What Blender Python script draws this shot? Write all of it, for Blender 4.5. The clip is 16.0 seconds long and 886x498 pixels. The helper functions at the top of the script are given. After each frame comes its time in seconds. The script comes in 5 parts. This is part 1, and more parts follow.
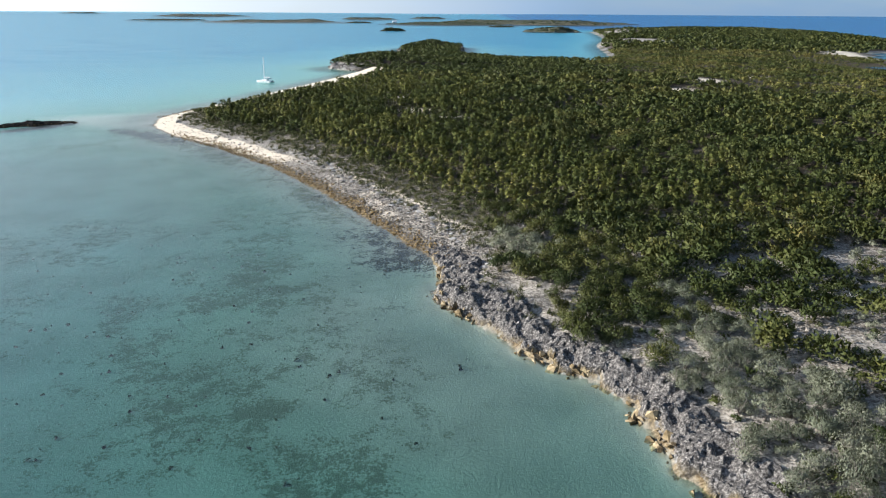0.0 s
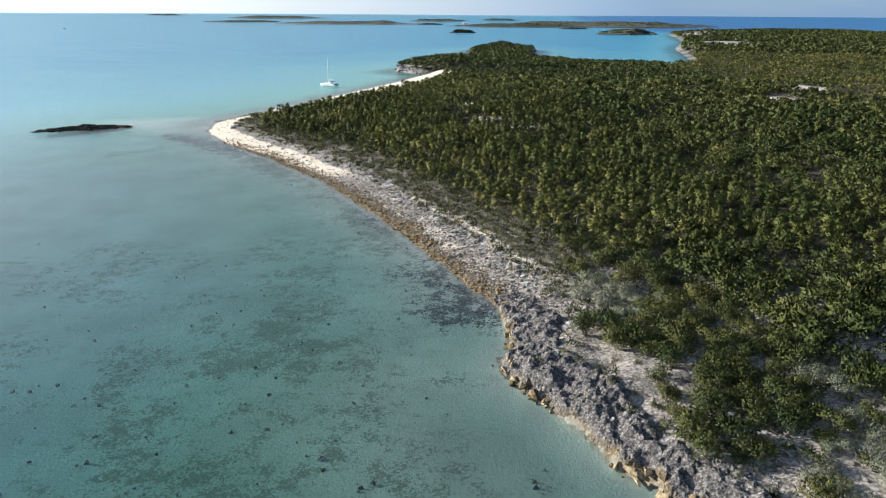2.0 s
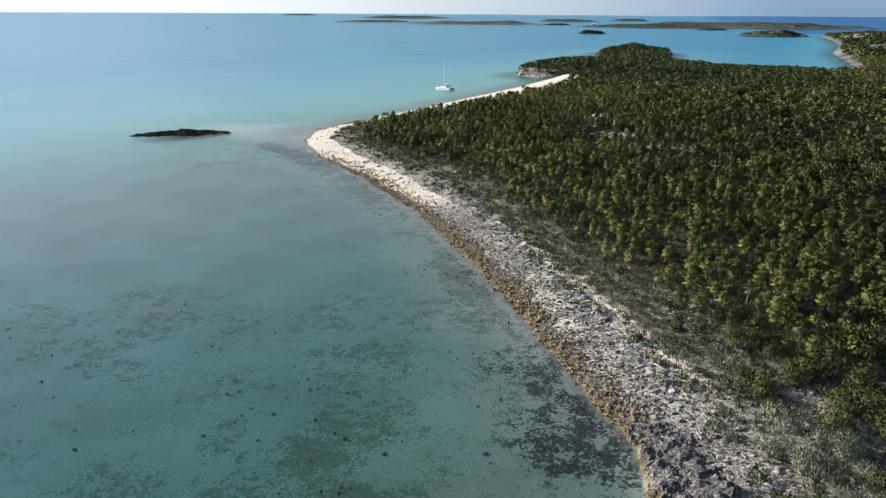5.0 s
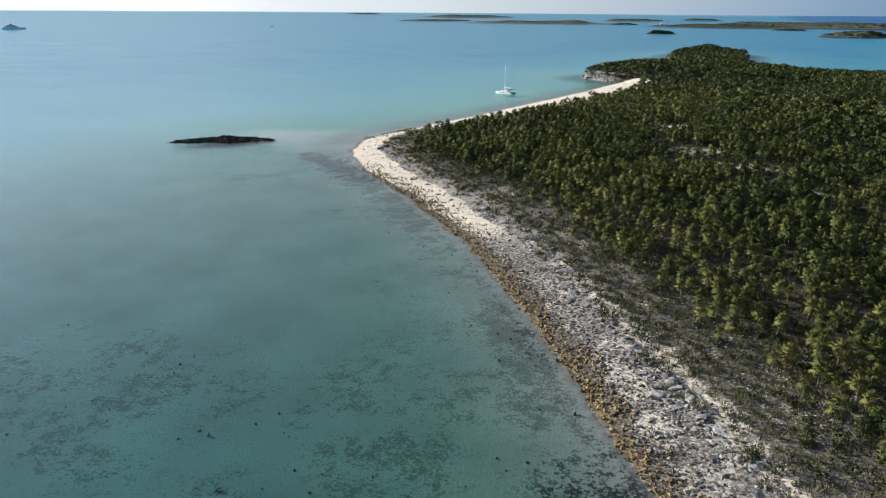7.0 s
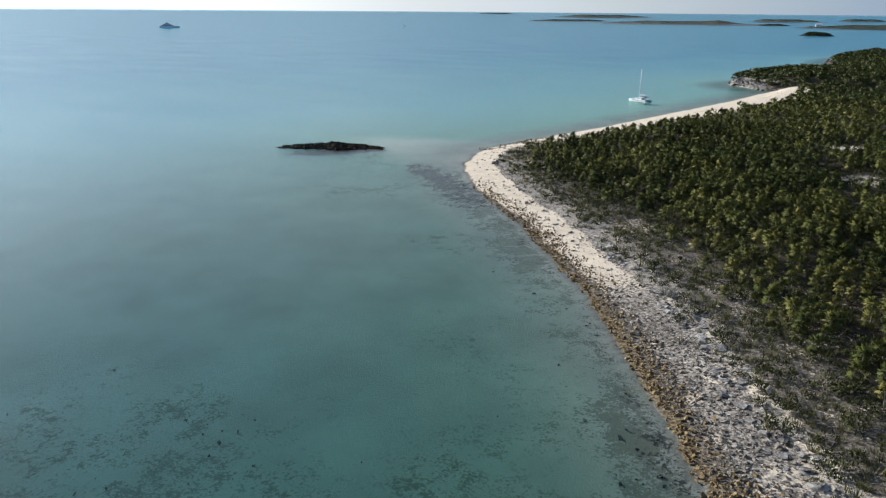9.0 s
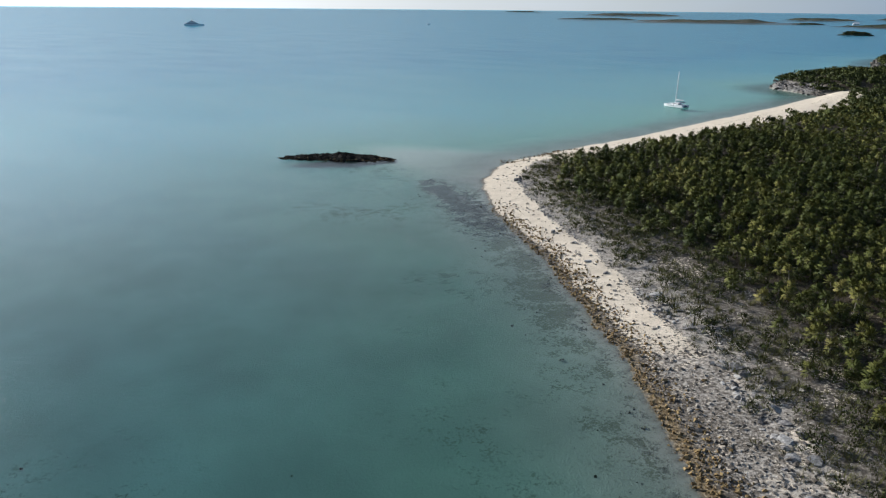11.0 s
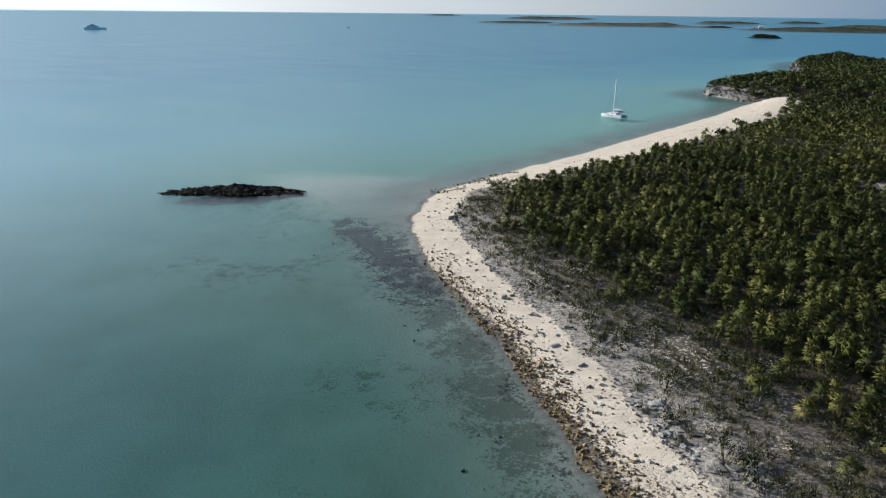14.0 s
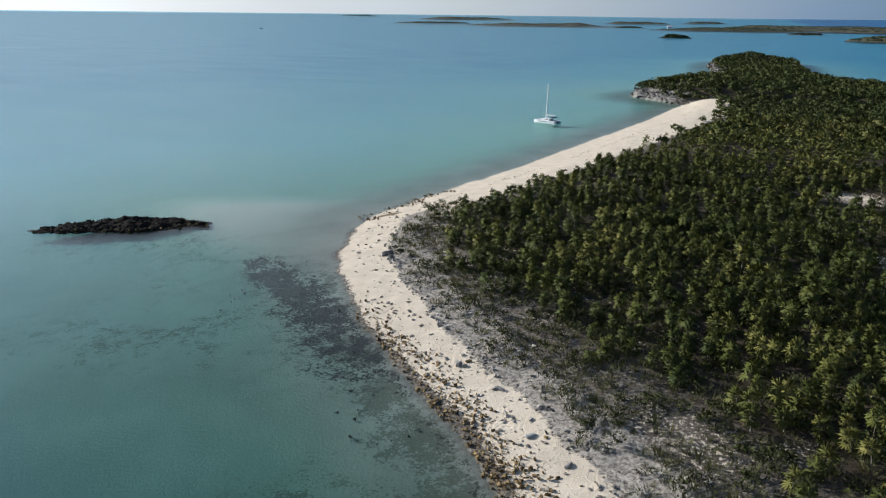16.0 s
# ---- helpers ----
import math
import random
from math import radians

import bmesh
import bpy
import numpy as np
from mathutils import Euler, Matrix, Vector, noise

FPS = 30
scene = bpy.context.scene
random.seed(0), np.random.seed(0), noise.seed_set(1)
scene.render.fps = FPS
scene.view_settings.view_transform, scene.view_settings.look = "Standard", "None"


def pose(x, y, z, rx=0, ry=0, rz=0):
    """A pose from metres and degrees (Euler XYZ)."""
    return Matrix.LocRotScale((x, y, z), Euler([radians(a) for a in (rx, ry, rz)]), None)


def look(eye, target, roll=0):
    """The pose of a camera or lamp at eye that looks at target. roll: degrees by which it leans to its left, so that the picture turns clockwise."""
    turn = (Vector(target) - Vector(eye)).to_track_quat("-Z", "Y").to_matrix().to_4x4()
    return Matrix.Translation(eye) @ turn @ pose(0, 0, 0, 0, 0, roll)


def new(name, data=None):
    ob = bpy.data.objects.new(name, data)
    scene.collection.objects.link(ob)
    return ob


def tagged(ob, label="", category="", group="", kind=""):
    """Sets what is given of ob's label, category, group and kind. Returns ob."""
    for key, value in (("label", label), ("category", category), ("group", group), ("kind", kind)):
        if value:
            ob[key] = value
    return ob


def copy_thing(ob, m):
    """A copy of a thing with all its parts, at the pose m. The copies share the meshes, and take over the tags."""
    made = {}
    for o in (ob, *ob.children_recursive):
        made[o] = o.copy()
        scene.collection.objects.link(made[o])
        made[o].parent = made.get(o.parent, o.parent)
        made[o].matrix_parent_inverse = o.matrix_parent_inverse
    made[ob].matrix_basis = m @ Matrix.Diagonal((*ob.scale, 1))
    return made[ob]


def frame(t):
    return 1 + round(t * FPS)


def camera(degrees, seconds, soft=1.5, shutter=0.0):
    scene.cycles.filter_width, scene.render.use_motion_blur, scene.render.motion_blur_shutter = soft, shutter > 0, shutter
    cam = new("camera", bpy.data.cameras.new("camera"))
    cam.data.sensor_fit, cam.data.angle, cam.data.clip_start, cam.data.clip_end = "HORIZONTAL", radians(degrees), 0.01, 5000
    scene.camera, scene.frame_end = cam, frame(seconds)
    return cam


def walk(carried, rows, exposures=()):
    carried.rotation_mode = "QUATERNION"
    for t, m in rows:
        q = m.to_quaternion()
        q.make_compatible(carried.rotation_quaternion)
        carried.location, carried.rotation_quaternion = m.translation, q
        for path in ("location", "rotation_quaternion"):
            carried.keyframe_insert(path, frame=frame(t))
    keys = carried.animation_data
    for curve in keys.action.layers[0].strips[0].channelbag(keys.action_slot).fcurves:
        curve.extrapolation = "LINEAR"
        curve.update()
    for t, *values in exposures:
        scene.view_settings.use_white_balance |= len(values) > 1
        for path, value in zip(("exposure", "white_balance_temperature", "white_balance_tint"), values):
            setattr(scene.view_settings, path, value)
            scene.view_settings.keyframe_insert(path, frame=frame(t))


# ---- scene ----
cam = camera(65.42, 16.0, 1.15)
PATH = [
    (0.0, 0.00, -0.00, 48.00, 70.982, -0.357, -0.819),
    (0.5, -0.22, 6.59, 47.85, 70.993, -0.354, 0.562),
    (1.0, -0.47, 13.16, 47.72, 71.021, -0.349, 1.950),
    (1.5, -0.73, 19.64, 47.51, 71.042, -0.334, 3.347),
    (2.0, -0.99, 26.09, 47.25, 71.079, -0.324, 4.735),
    (2.5, -1.29, 32.44, 47.00, 71.115, -0.321, 6.155),
    (3.0, -1.75, 38.74, 46.86, 71.120, -0.318, 7.584),
    (3.5, -2.32, 44.99, 46.79, 71.104, -0.323, 8.999),
    (4.0, -2.98, 51.21, 46.78, 71.087, -0.334, 10.498),
    (4.5, -3.73, 57.42, 46.79, 71.058, -0.342, 12.540),
    (5.0, -4.66, 63.60, 46.77, 71.036, -0.344, 14.730),
    (5.2, -5.13, 66.06, 46.77, 71.026, -0.346, 15.590),
    (7.3, -11.50, 91.76, 46.96, 70.930, -0.414, 19.826),
    (7.5, -12.21, 94.17, 46.96, 70.926, -0.415, 19.827),
    (8.0, -14.17, 100.11, 46.95, 70.908, -0.419, 22.642),
    (8.5, -16.26, 106.02, 46.92, 70.885, -0.420, 26.618),
    (9.0, -18.44, 111.93, 46.90, 70.851, -0.424, 30.120),
    (9.2, -19.41, 114.24, 46.89, 70.850, -0.424, 30.841),
    (11.3, -30.55, 137.71, 46.73, 70.763, -0.465, 32.297),
    (11.5, -31.67, 139.91, 46.73, 70.842, -0.465, 32.364),
    (12.0, -34.65, 145.31, 46.73, 70.831, -0.469, 32.384),
    (12.5, -37.73, 150.65, 46.72, 70.829, -0.477, 32.412),
    (13.0, -40.83, 155.96, 46.66, 70.843, -0.502, 32.410),
    (13.5, -43.89, 161.23, 46.54, 70.913, -0.532, 30.933),
    (14.0, -46.92, 166.45, 46.42, 71.000, -0.567, 25.899),
    (14.5, -49.98, 171.56, 46.33, 71.094, -0.593, 21.118),
    (15.0, -52.98, 176.66, 46.32, 71.123, -0.609, 19.652),
    (15.5, -55.86, 181.80, 46.42, 71.108, -0.613, 19.490),
    (16.0, -58.60, 187.00, 46.60, 71.088, -0.623, 19.332),
]
EXPOSURES = [(0.0, 1.12, 5700, 9), (5.0, 0.84, 5700, 9), (9.0, 0.5, 5680, 9), (12.5, 0.36, 5650, 9), (16.0, 0.38, 5650, 9)]
walk(cam, [(t, pose(x, y, z, rx, ry, rz)) for t, x, y, z, rx, ry, rz in PATH], EXPOSURES)

# ---------- light ----------
SUN_AZ, SUN_EL = -83.5, 20.0
world = bpy.data.worlds.new("world")
scene.world = world
world.use_nodes = True
wn = world.node_tree.nodes
sky = wn.new("ShaderNodeTexSky")
sky.sky_type, sky.sun_disc = "NISHITA", False
sky.sun_elevation, sky.sun_rotation = radians(SUN_EL), radians(SUN_AZ)
sky.altitude, sky.air_density, sky.dust_density, sky.ozone_density = 0, 1.0, 0.35, 2.0
sun = new("sun", bpy.data.lights.new("sun", "SUN"))
sun.data.energy, sun.data.angle, sun.data.color = 5.0, radians(0.6), (1.0, 0.9, 0.76)
toward = Vector((math.sin(radians(SUN_AZ)) * math.cos(radians(SUN_EL)), math.cos(radians(SUN_AZ)) * math.cos(radians(SUN_EL)), math.sin(radians(SUN_EL))))
sun.matrix_world = look(toward * 300, (0, 0, 0))


# ---------- materials ----------
def material(name, rough=0.8, spec=0.3):
    m = bpy.data.materials.new(name)
    m.use_nodes = True
    b = m.node_tree.nodes["Principled BSDF"]
    b.inputs["Roughness"].default_value = rough
    b.inputs["Specular IOR Level"].default_value = spec
    return m, m.node_tree, b


def noise_node(tree, scale, detail=4.0, rough=0.55, vector=None, stretch=None):
    n = tree.nodes.new("ShaderNodeTexNoise")
    n.inputs["Scale"].default_value, n.inputs["Detail"].default_value, n.inputs["Roughness"].default_value = scale, detail, rough
    if vector is None:
        vector = tree.nodes.new("ShaderNodeNewGeometry").outputs["Position"]
    if stretch:
        mp = tree.nodes.new("ShaderNodeMapping")
        mp.inputs["Rotation"].default_value = (0, 0, radians(stretch[0]))
        mp.inputs["Scale"].default_value = stretch[1]
        tree.links.new(vector, mp.inputs[0])
        vector = mp.outputs[0]
    tree.links.new(vector, n.inputs["Vector"])
    return n.outputs["Fac"]


def calc(tree, op, a, b=None, c=None):
    n = tree.nodes.new("ShaderNodeMath")
    n.operation = op
    for k, v in enumerate((a, b, c)):
        if v is None:
            continue
        if isinstance(v, (int, float)):
            n.inputs[k].default_value = v
        else:
            tree.links.new(v, n.inputs[k])
    return n.outputs[0]


def attr(tree, name):
    n = tree.nodes.new("ShaderNodeAttribute")
    n.attribute_name = name
    return n.outputs["Fac"]


def ramp(tree, fac, stops, smooth=False):
    n = tree.nodes.new("ShaderNodeValToRGB")
    n.color_ramp.interpolation = "EASE" if smooth else "LINEAR"
    while len(n.color_ramp.elements) < len(stops):
        n.color_ramp.elements.new(0.5)
    for e, (p, c) in zip(n.color_ramp.elements, stops):
        e.position, e.color = p, (*c, 1) if len(c) == 3 else c
    tree.links.new(fac, n.inputs[0])
    return n.outputs[0]


def blend(tree, fac, a, b, kind="MIX"):
    n = tree.nodes.new("ShaderNodeMix")
    n.data_type, n.blend_type = "RGBA", kind
    for k, v in ((0, fac), (6, a), (7, b)):
        if isinstance(v, (int, float)):
            n.inputs[k].default_value = v
        elif isinstance(v, tuple):
            n.inputs[k].default_value = (*v, 1)
        else:
            tree.links.new(v, n.inputs[k])
    return n.outputs[2]


def edge(tree, fac, noise_out, amount, lo=0.35, hi=0.65):
    """A mask whose border is broken up by noise."""
    s = calc(tree, "MULTIPLY_ADD", calc(tree, "SUBTRACT", noise_out, 0.5), amount, fac)
    n = tree.nodes.new("ShaderNodeMapRange")
    n.interpolation_type = "SMOOTHSTEP"
    n.inputs[1].default_value, n.inputs[2].default_value = lo, hi
    tree.links.new(s, n.inputs[0])
    return n.outputs[0]


def bump(tree, bsdf, height, strength, distance):
    n = tree.nodes.new("ShaderNodeBump")
    n.inputs["Strength"].default_value, n.inputs["Distance"].default_value = strength, distance
    tree.links.new(height, n.inputs["Height"])
    tree.links.new(n.outputs[0], bsdf.inputs["Normal"])
    return n.outputs[0]


def ground_material():
    m, t, b = material("coastal_ground", 0.92, 0.15)
    n1, n2, n3, n4 = noise_node(t, 0.35, 5), noise_node(t, 2.2, 6, 0.65), noise_node(t, 9.0, 4, 0.7), noise_node(t, 0.06, 4)
    soil = ramp(t, n2, [(0.3, (0.05, 0.042, 0.033)), (0.5, (0.13, 0.112, 0.092)), (0.68, (0.33, 0.3, 0.26))])
    sand = ramp(t, n1, [(0.3, (0.62, 0.53, 0.41)), (0.7, (0.77, 0.67, 0.535))])
    sand = blend(t, calc(t, "MULTIPLY", n3, 0.35), sand, (0.5, 0.42, 0.32))
    rock = ramp(t, n2, [(0.28, (0.05, 0.044, 0.04)), (0.41, (0.19, 0.168, 0.143)), (0.54, (0.37, 0.333, 0.288)), (0.7, (0.54, 0.495, 0.43))])
    weed = ramp(t, n2, [(0.3, (0.04, 0.028, 0.016)), (0.5, (0.16, 0.115, 0.06)), (0.7, (0.42, 0.34, 0.23))])
    bed = ramp(t, n4, [(0.3, (0.245, 0.25, 0.215)), (0.7, (0.355, 0.352, 0.305))])
    bed = blend(t, attr(t, "clean"), bed, (0.84, 0.84, 0.78))
    speck = edge(t, attr(t, "grass"), calc(t, "MULTIPLY_ADD", noise_node(t, 2.6, 6, 0.7), 0.52, calc(t, "MULTIPLY", noise_node(t, 0.45, 6, 0.7), 0.48)), 8.5, 0.45, 1.1)
    dark_weed = edge(t, attr(t, "kelp"), calc(t, "MULTIPLY_ADD", noise_node(t, 2.2, 6, 0.7), 0.5, calc(t, "MULTIPLY", noise_node(t, 0.4, 6, 0.7), 0.5)), 8.5, 0.35, 0.9)
    bed = blend(t, calc(t, "MULTIPLY", calc(t, "MULTIPLY", speck, calc(t, "MINIMUM", calc(t, "MULTIPLY", attr(t, "grass"), 2.2), 1.0)), 0.7), bed, (0.085, 0.085, 0.052))
    bed = blend(t, calc(t, "MULTIPLY", calc(t, "MULTIPLY", dark_weed, calc(t, "MINIMUM", calc(t, "MULTIPLY", attr(t, "kelp"), 2.0), 1.0)), 0.94), bed, (0.014, 0.013, 0.011))
    # leaf litter of the palm floor, its brown darkened to paint shade between crowns
    dark_floor = ramp(t, n2, [(0.3, (0.025, 0.02, 0.013)), (0.7, (0.09, 0.072, 0.05))])
    soil = blend(t, attr(t, "dark_floor"), soil, dark_floor)
    c = blend(t, edge(t, attr(t, "sand"), n2, 1.9), soil, sand)
    c = blend(t, edge(t, attr(t, "rock"), noise_node(t, 1.3, 6, 0.7), 1.9), c, rock)
    pits = ramp(t, noise_node(t, 1.5, 7, 0.75), [(0.36, (0.025, 0.022, 0.022)), (0.5, (0.15, 0.14, 0.135)), (0.66, (0.44, 0.42, 0.39))])
    c = blend(t, edge(t, attr(t, "karst"), n2, 0.5), c, pits)
    c = blend(t, edge(t, attr(t, "weed"), n2, 0.9), c, weed)
    c = blend(t, attr(t, "under"), c, bed)
    t.links.new(c, b.inputs["Base Color"])
    bump(t, b, calc(t, "ADD", n2, calc(t, "MULTIPLY", n3, 0.4)), 0.55, 0.35)
    return m


def water_material():
    m, t, b = material("shallow_sea_water", 0.1, 0.5)
    t.nodes.remove(b)
    out = t.nodes["Material Output"]
    depth = attr(t, "depth")
    patch = noise_node(t, 0.012, 4, 0.55, stretch=(20, (1, 2.2, 1)))
    d = calc(t, "ADD", depth, calc(t, "MULTIPLY", calc(t, "SUBTRACT", patch, 0.5), calc(t, "MULTIPLY", depth, 0.7)))
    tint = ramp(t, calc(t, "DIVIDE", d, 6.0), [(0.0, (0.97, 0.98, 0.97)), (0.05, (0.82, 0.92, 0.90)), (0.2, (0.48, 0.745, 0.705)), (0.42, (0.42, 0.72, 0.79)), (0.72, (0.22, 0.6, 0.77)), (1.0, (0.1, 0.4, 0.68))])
    clear = t.nodes.new("ShaderNodeBsdfTransparent")
    t.links.new(tint, clear.inputs[0])
    gloss = t.nodes.new("ShaderNodeBsdfGlossy")
    gloss.inputs["Roughness"].default_value = 0.15
    calm = noise_node(t, 0.006, 4, 0.6, stretch=(70, (1, 5, 1)))
    w1 = noise_node(t, 0.9, 3, 0.6, stretch=(35, (1, 2.5, 1)))
    w2 = noise_node(t, 3.5, 2, 0.5, stretch=(50, (1, 1.8, 1)))
    h = calc(t, "ADD", w1, calc(t, "MULTIPLY", w2, 0.3))
    h = calc(t, "MULTIPLY", h, calc(t, "ADD", calm, 0.3))
    bp = t.nodes.new("ShaderNodeBump")
    bp.inputs["Strength"].default_value, bp.inputs["Distance"].default_value = 0.6, 0.18
    t.links.new(h, bp.inputs["Height"])
    t.links.new(bp.outputs[0], gloss.inputs["Normal"])
    fr = t.nodes.new("ShaderNodeFresnel")
    fr.inputs[0].default_value = 1.43
    t.links.new(bp.outputs[0], fr.inputs["Normal"])
    limit = calc(t, "MINIMUM", fr.outputs[0], 0.38)
    mix = t.nodes.new("ShaderNodeMixShader")
    t.links.new(limit, mix.inputs[0])
    t.links.new(clear.outputs[0], mix.inputs[1])
    t.links.new(gloss.outputs[0], mix.inputs[2])
    t.links.new(mix.outputs[0], out.inputs[0])
    return m


def leaf_material(name, stops, rough=0.55, spec=0.1, glow=0.04):
    """Leaves: colour runs along the stops from plant to plant and leaf to leaf; some light passes through."""
    m, t, b = material(name, rough, spec)
    g = t.nodes.new("ShaderNodeNewGeometry")
    o = t.nodes.new("ShaderNodeObjectInfo")
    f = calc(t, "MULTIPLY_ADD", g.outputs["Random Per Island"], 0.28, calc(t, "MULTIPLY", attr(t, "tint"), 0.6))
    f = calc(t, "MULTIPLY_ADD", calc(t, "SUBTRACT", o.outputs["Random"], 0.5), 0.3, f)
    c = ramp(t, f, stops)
    c = blend(t, calc(t, "MULTIPLY", noise_node(t, 0.03, 3), 0.4), c, (0.05, 0.078, 0.02), "MIX")
    t.links.new(c, b.inputs["Base Color"])
    tr = t.nodes.new("ShaderNodeBsdfTranslucent")
    t.links.new(blend(t, 0.4, c, (0.16, 0.17, 0.02)), tr.inputs[0])
    mix = t.nodes.new("ShaderNodeMixShader")
    mix.inputs[0].default_value = glow
    t.links.new(b.outputs[0], mix.inputs[1])
    t.links.new(tr.outputs[0], mix.inputs[2])
    t.links.new(mix.outputs[0], t.nodes["Material Output"].inputs[0])
    return m


def stone_material(name, dark, mid, light, scale=2.5):
    m, t, b = material(name, 0.9, 0.2)
    g = t.nodes.new("ShaderNodeNewGeometry")
    o = t.nodes.new("ShaderNodeObjectInfo")
    n = noise_node(t, scale, 6, 0.7)
    f = calc(t, "ADD", calc(t, "MULTIPLY_ADD", calc(t, "SUBTRACT", g.outputs["Random Per Island"], 0.5), 0.3, n),
             calc(t, "MULTIPLY", calc(t, "SUBTRACT", o.outputs["Random"], 0.5), 0.25))
    t.links.new(ramp(t, f, [(0.25, dark), (0.48, mid), (0.75, light)]), b.inputs["Base Color"])
    bump(t, b, noise_node(t, scale * 4, 5, 0.7), 0.7, 0.12)
    return m


def plain_material(name, colour, rough=0.4, spec=0.5, var=0.12):
    m, t, b = material(name, rough, spec)
    c = blend(t, calc(t, "MULTIPLY", noise_node(t, 1.7, 5), var), colour, tuple(v * 0.5 for v in colour))
    t.links.new(c, b.inputs["Base Color"])
    return m


def hazy_sky():
    """Thin bright cloud and haze over a blue sky, thickest at the horizon and whiter towards the sun."""
    t = world.node_tree
    co = t.nodes.new("ShaderNodeTexCoord").outputs["Generated"]
    sep = t.nodes.new("ShaderNodeSeparateXYZ")
    t.links.new(co, sep.inputs[0])
    dot = t.nodes.new("ShaderNodeVectorMath")
    dot.operation = "DOT_PRODUCT"
    dot.inputs[1].default_value = (math.sin(radians(SUN_AZ)), math.cos(radians(SUN_AZ)), 0.1)
    t.links.new(co, dot.inputs[0])
    veil = ramp(t, calc(t, "MULTIPLY_ADD", dot.outputs["Value"], 0.5, 0.5), [(0.1, (1.4, 2.4, 3.6)), (0.45, (1.9, 3.0, 4.4)), (0.7, (7.0, 7.2, 7.0)), (0.88, (10.4, 10.1, 9.3)), (1.0, (12, 11.3, 10))])
    clouds = noise_node(t, 2.2, 5, 0.55, co, (30, (1, 1, 4)))
    thick = ramp(t, sep.outputs["Z"], [(0.0, (0.95, 0.95, 0.95)), (0.1, (0.8, 0.8, 0.8)), (0.35, (0.5, 0.5, 0.5)), (1.0, (0.15, 0.15, 0.15))])
    glow = t.nodes.new("ShaderNodeVectorMath")
    glow.operation = "DOT_PRODUCT"
    glow.inputs[1].default_value = toward
    t.links.new(co, glow.inputs[0])
    near_sun = ramp(t, glow.outputs["Value"], [(0.55, (0, 0, 0)), (0.8, (0.25, 0.25, 0.25)), (0.95, (0.9, 0.9, 0.9)), (1.0, (1, 1, 1))], True)
    near_sun = calc(t, "MULTIPLY", near_sun, ramp(t, sep.outputs["Z"], [(0.0, (1, 1, 1)), (0.2, (0.8, 0.8, 0.8)), (0.45, (0.2, 0.2, 0.2)), (0.7, (0.05, 0.05, 0.05))]))
    veil = blend(t, near_sun, veil, (20.0, 19.6, 19.0))
    f = calc(t, "MAXIMUM", near_sun, calc(t, "MULTIPLY", thick, calc(t, "ADD", 0.45, clouds)))
    fm = calc(t, "MINIMUM", f, 1.0)
    c = blend(t, fm, sky.outputs[0], veil)
    t.links.new(c, wn["Background"].inputs[0])
    wn["Background"].inputs[1].default_value = 0.064


hazy_sky()
GROUND, WATER = ground_material(), water_material()
PALM = leaf_material("thatch_palm_leaf", [(0.0, (0.036, 0.046, 0.013)), (0.35, (0.104, 0.111, 0.027)), (0.7, (0.192, 0.179, 0.048)), (1.0, (0.31, 0.255, 0.085))])
BUSH = leaf_material("shrub_leaf", [(0.0, (0.021, 0.029, 0.01)), (0.4, (0.054, 0.06, 0.017)), (0.75, (0.095, 0.09, 0.026)), (1.0, (0.165, 0.128, 0.038))])
SILVER = leaf_material("silver_shrub_leaf", [(0.0, (0.13, 0.14, 0.1)), (0.5, (0.24, 0.245, 0.18)), (1.0, (0.38, 0.37, 0.28))], 0.7, 0.2, 0.15)
DRY = leaf_material("dry_grass_blade", [(0.0, (0.07, 0.06, 0.03)), (0.5, (0.14, 0.13, 0.06)), (1.0, (0.27, 0.23, 0.13))], 0.8, 0.15, 0.2)
SCRUB = leaf_material("olive_scrub_leaf", [(0.0, (0.04, 0.043, 0.02)), (0.5, (0.085, 0.082, 0.038)), (1.0, (0.2, 0.18, 0.1))], 0.8, 0.1, 0.06)
DEAD = leaf_material("dead_frond_leaf", [(0.0, (0.12, 0.08, 0.04)), (1.0, (0.3, 0.22, 0.12))], 0.8, 0.1, 0.1)
BARK = stone_material("grey_bark", (0.09, 0.075, 0.06), (0.2, 0.175, 0.15), (0.34, 0.31, 0.27), 8)
LIME = stone_material("grey_limestone", (0.075, 0.065, 0.055), (0.32, 0.285, 0.24), (0.6, 0.55, 0.47))
OCHRE = stone_material("weed_grown_stone", (0.028, 0.018, 0.01), (0.135, 0.09, 0.04), (0.34, 0.245, 0.115), 1.6)
LEDGE = stone_material("yellow_wet_limestone", (0.03, 0.022, 0.013), (0.17, 0.125, 0.065), (0.5, 0.4, 0.25), 0.9)
KARST = stone_material("dark_pitted_limestone", (0.006, 0.006, 0.006), (0.015, 0.013, 0.012), (0.05, 0.038, 0.026), 1.1)
WEEDBED = stone_material("seagrass_clump", (0.03, 0.03, 0.022), (0.06, 0.06, 0.04), (0.11, 0.11, 0.07), 3)
KARST.node_tree.nodes["Principled BSDF"].inputs["Specular IOR Level"].default_value = 0.03
CRAG = stone_material("grey_karst_limestone", (0.022, 0.02, 0.02), (0.16, 0.15, 0.145), (0.46, 0.44, 0.41), 1.8)
CLIFF = stone_material("dark_layered_limestone", (0.02, 0.018, 0.017), (0.1, 0.09, 0.08), (0.28, 0.255, 0.225), 1.2)
HILL = stone_material("distant_scrub_soil", (0.03, 0.036, 0.02), (0.05, 0.057, 0.034), (0.1, 0.095, 0.07), 0.05)
WHITE = plain_material("white_gelcoat", (0.8, 0.8, 0.79), 0.3)
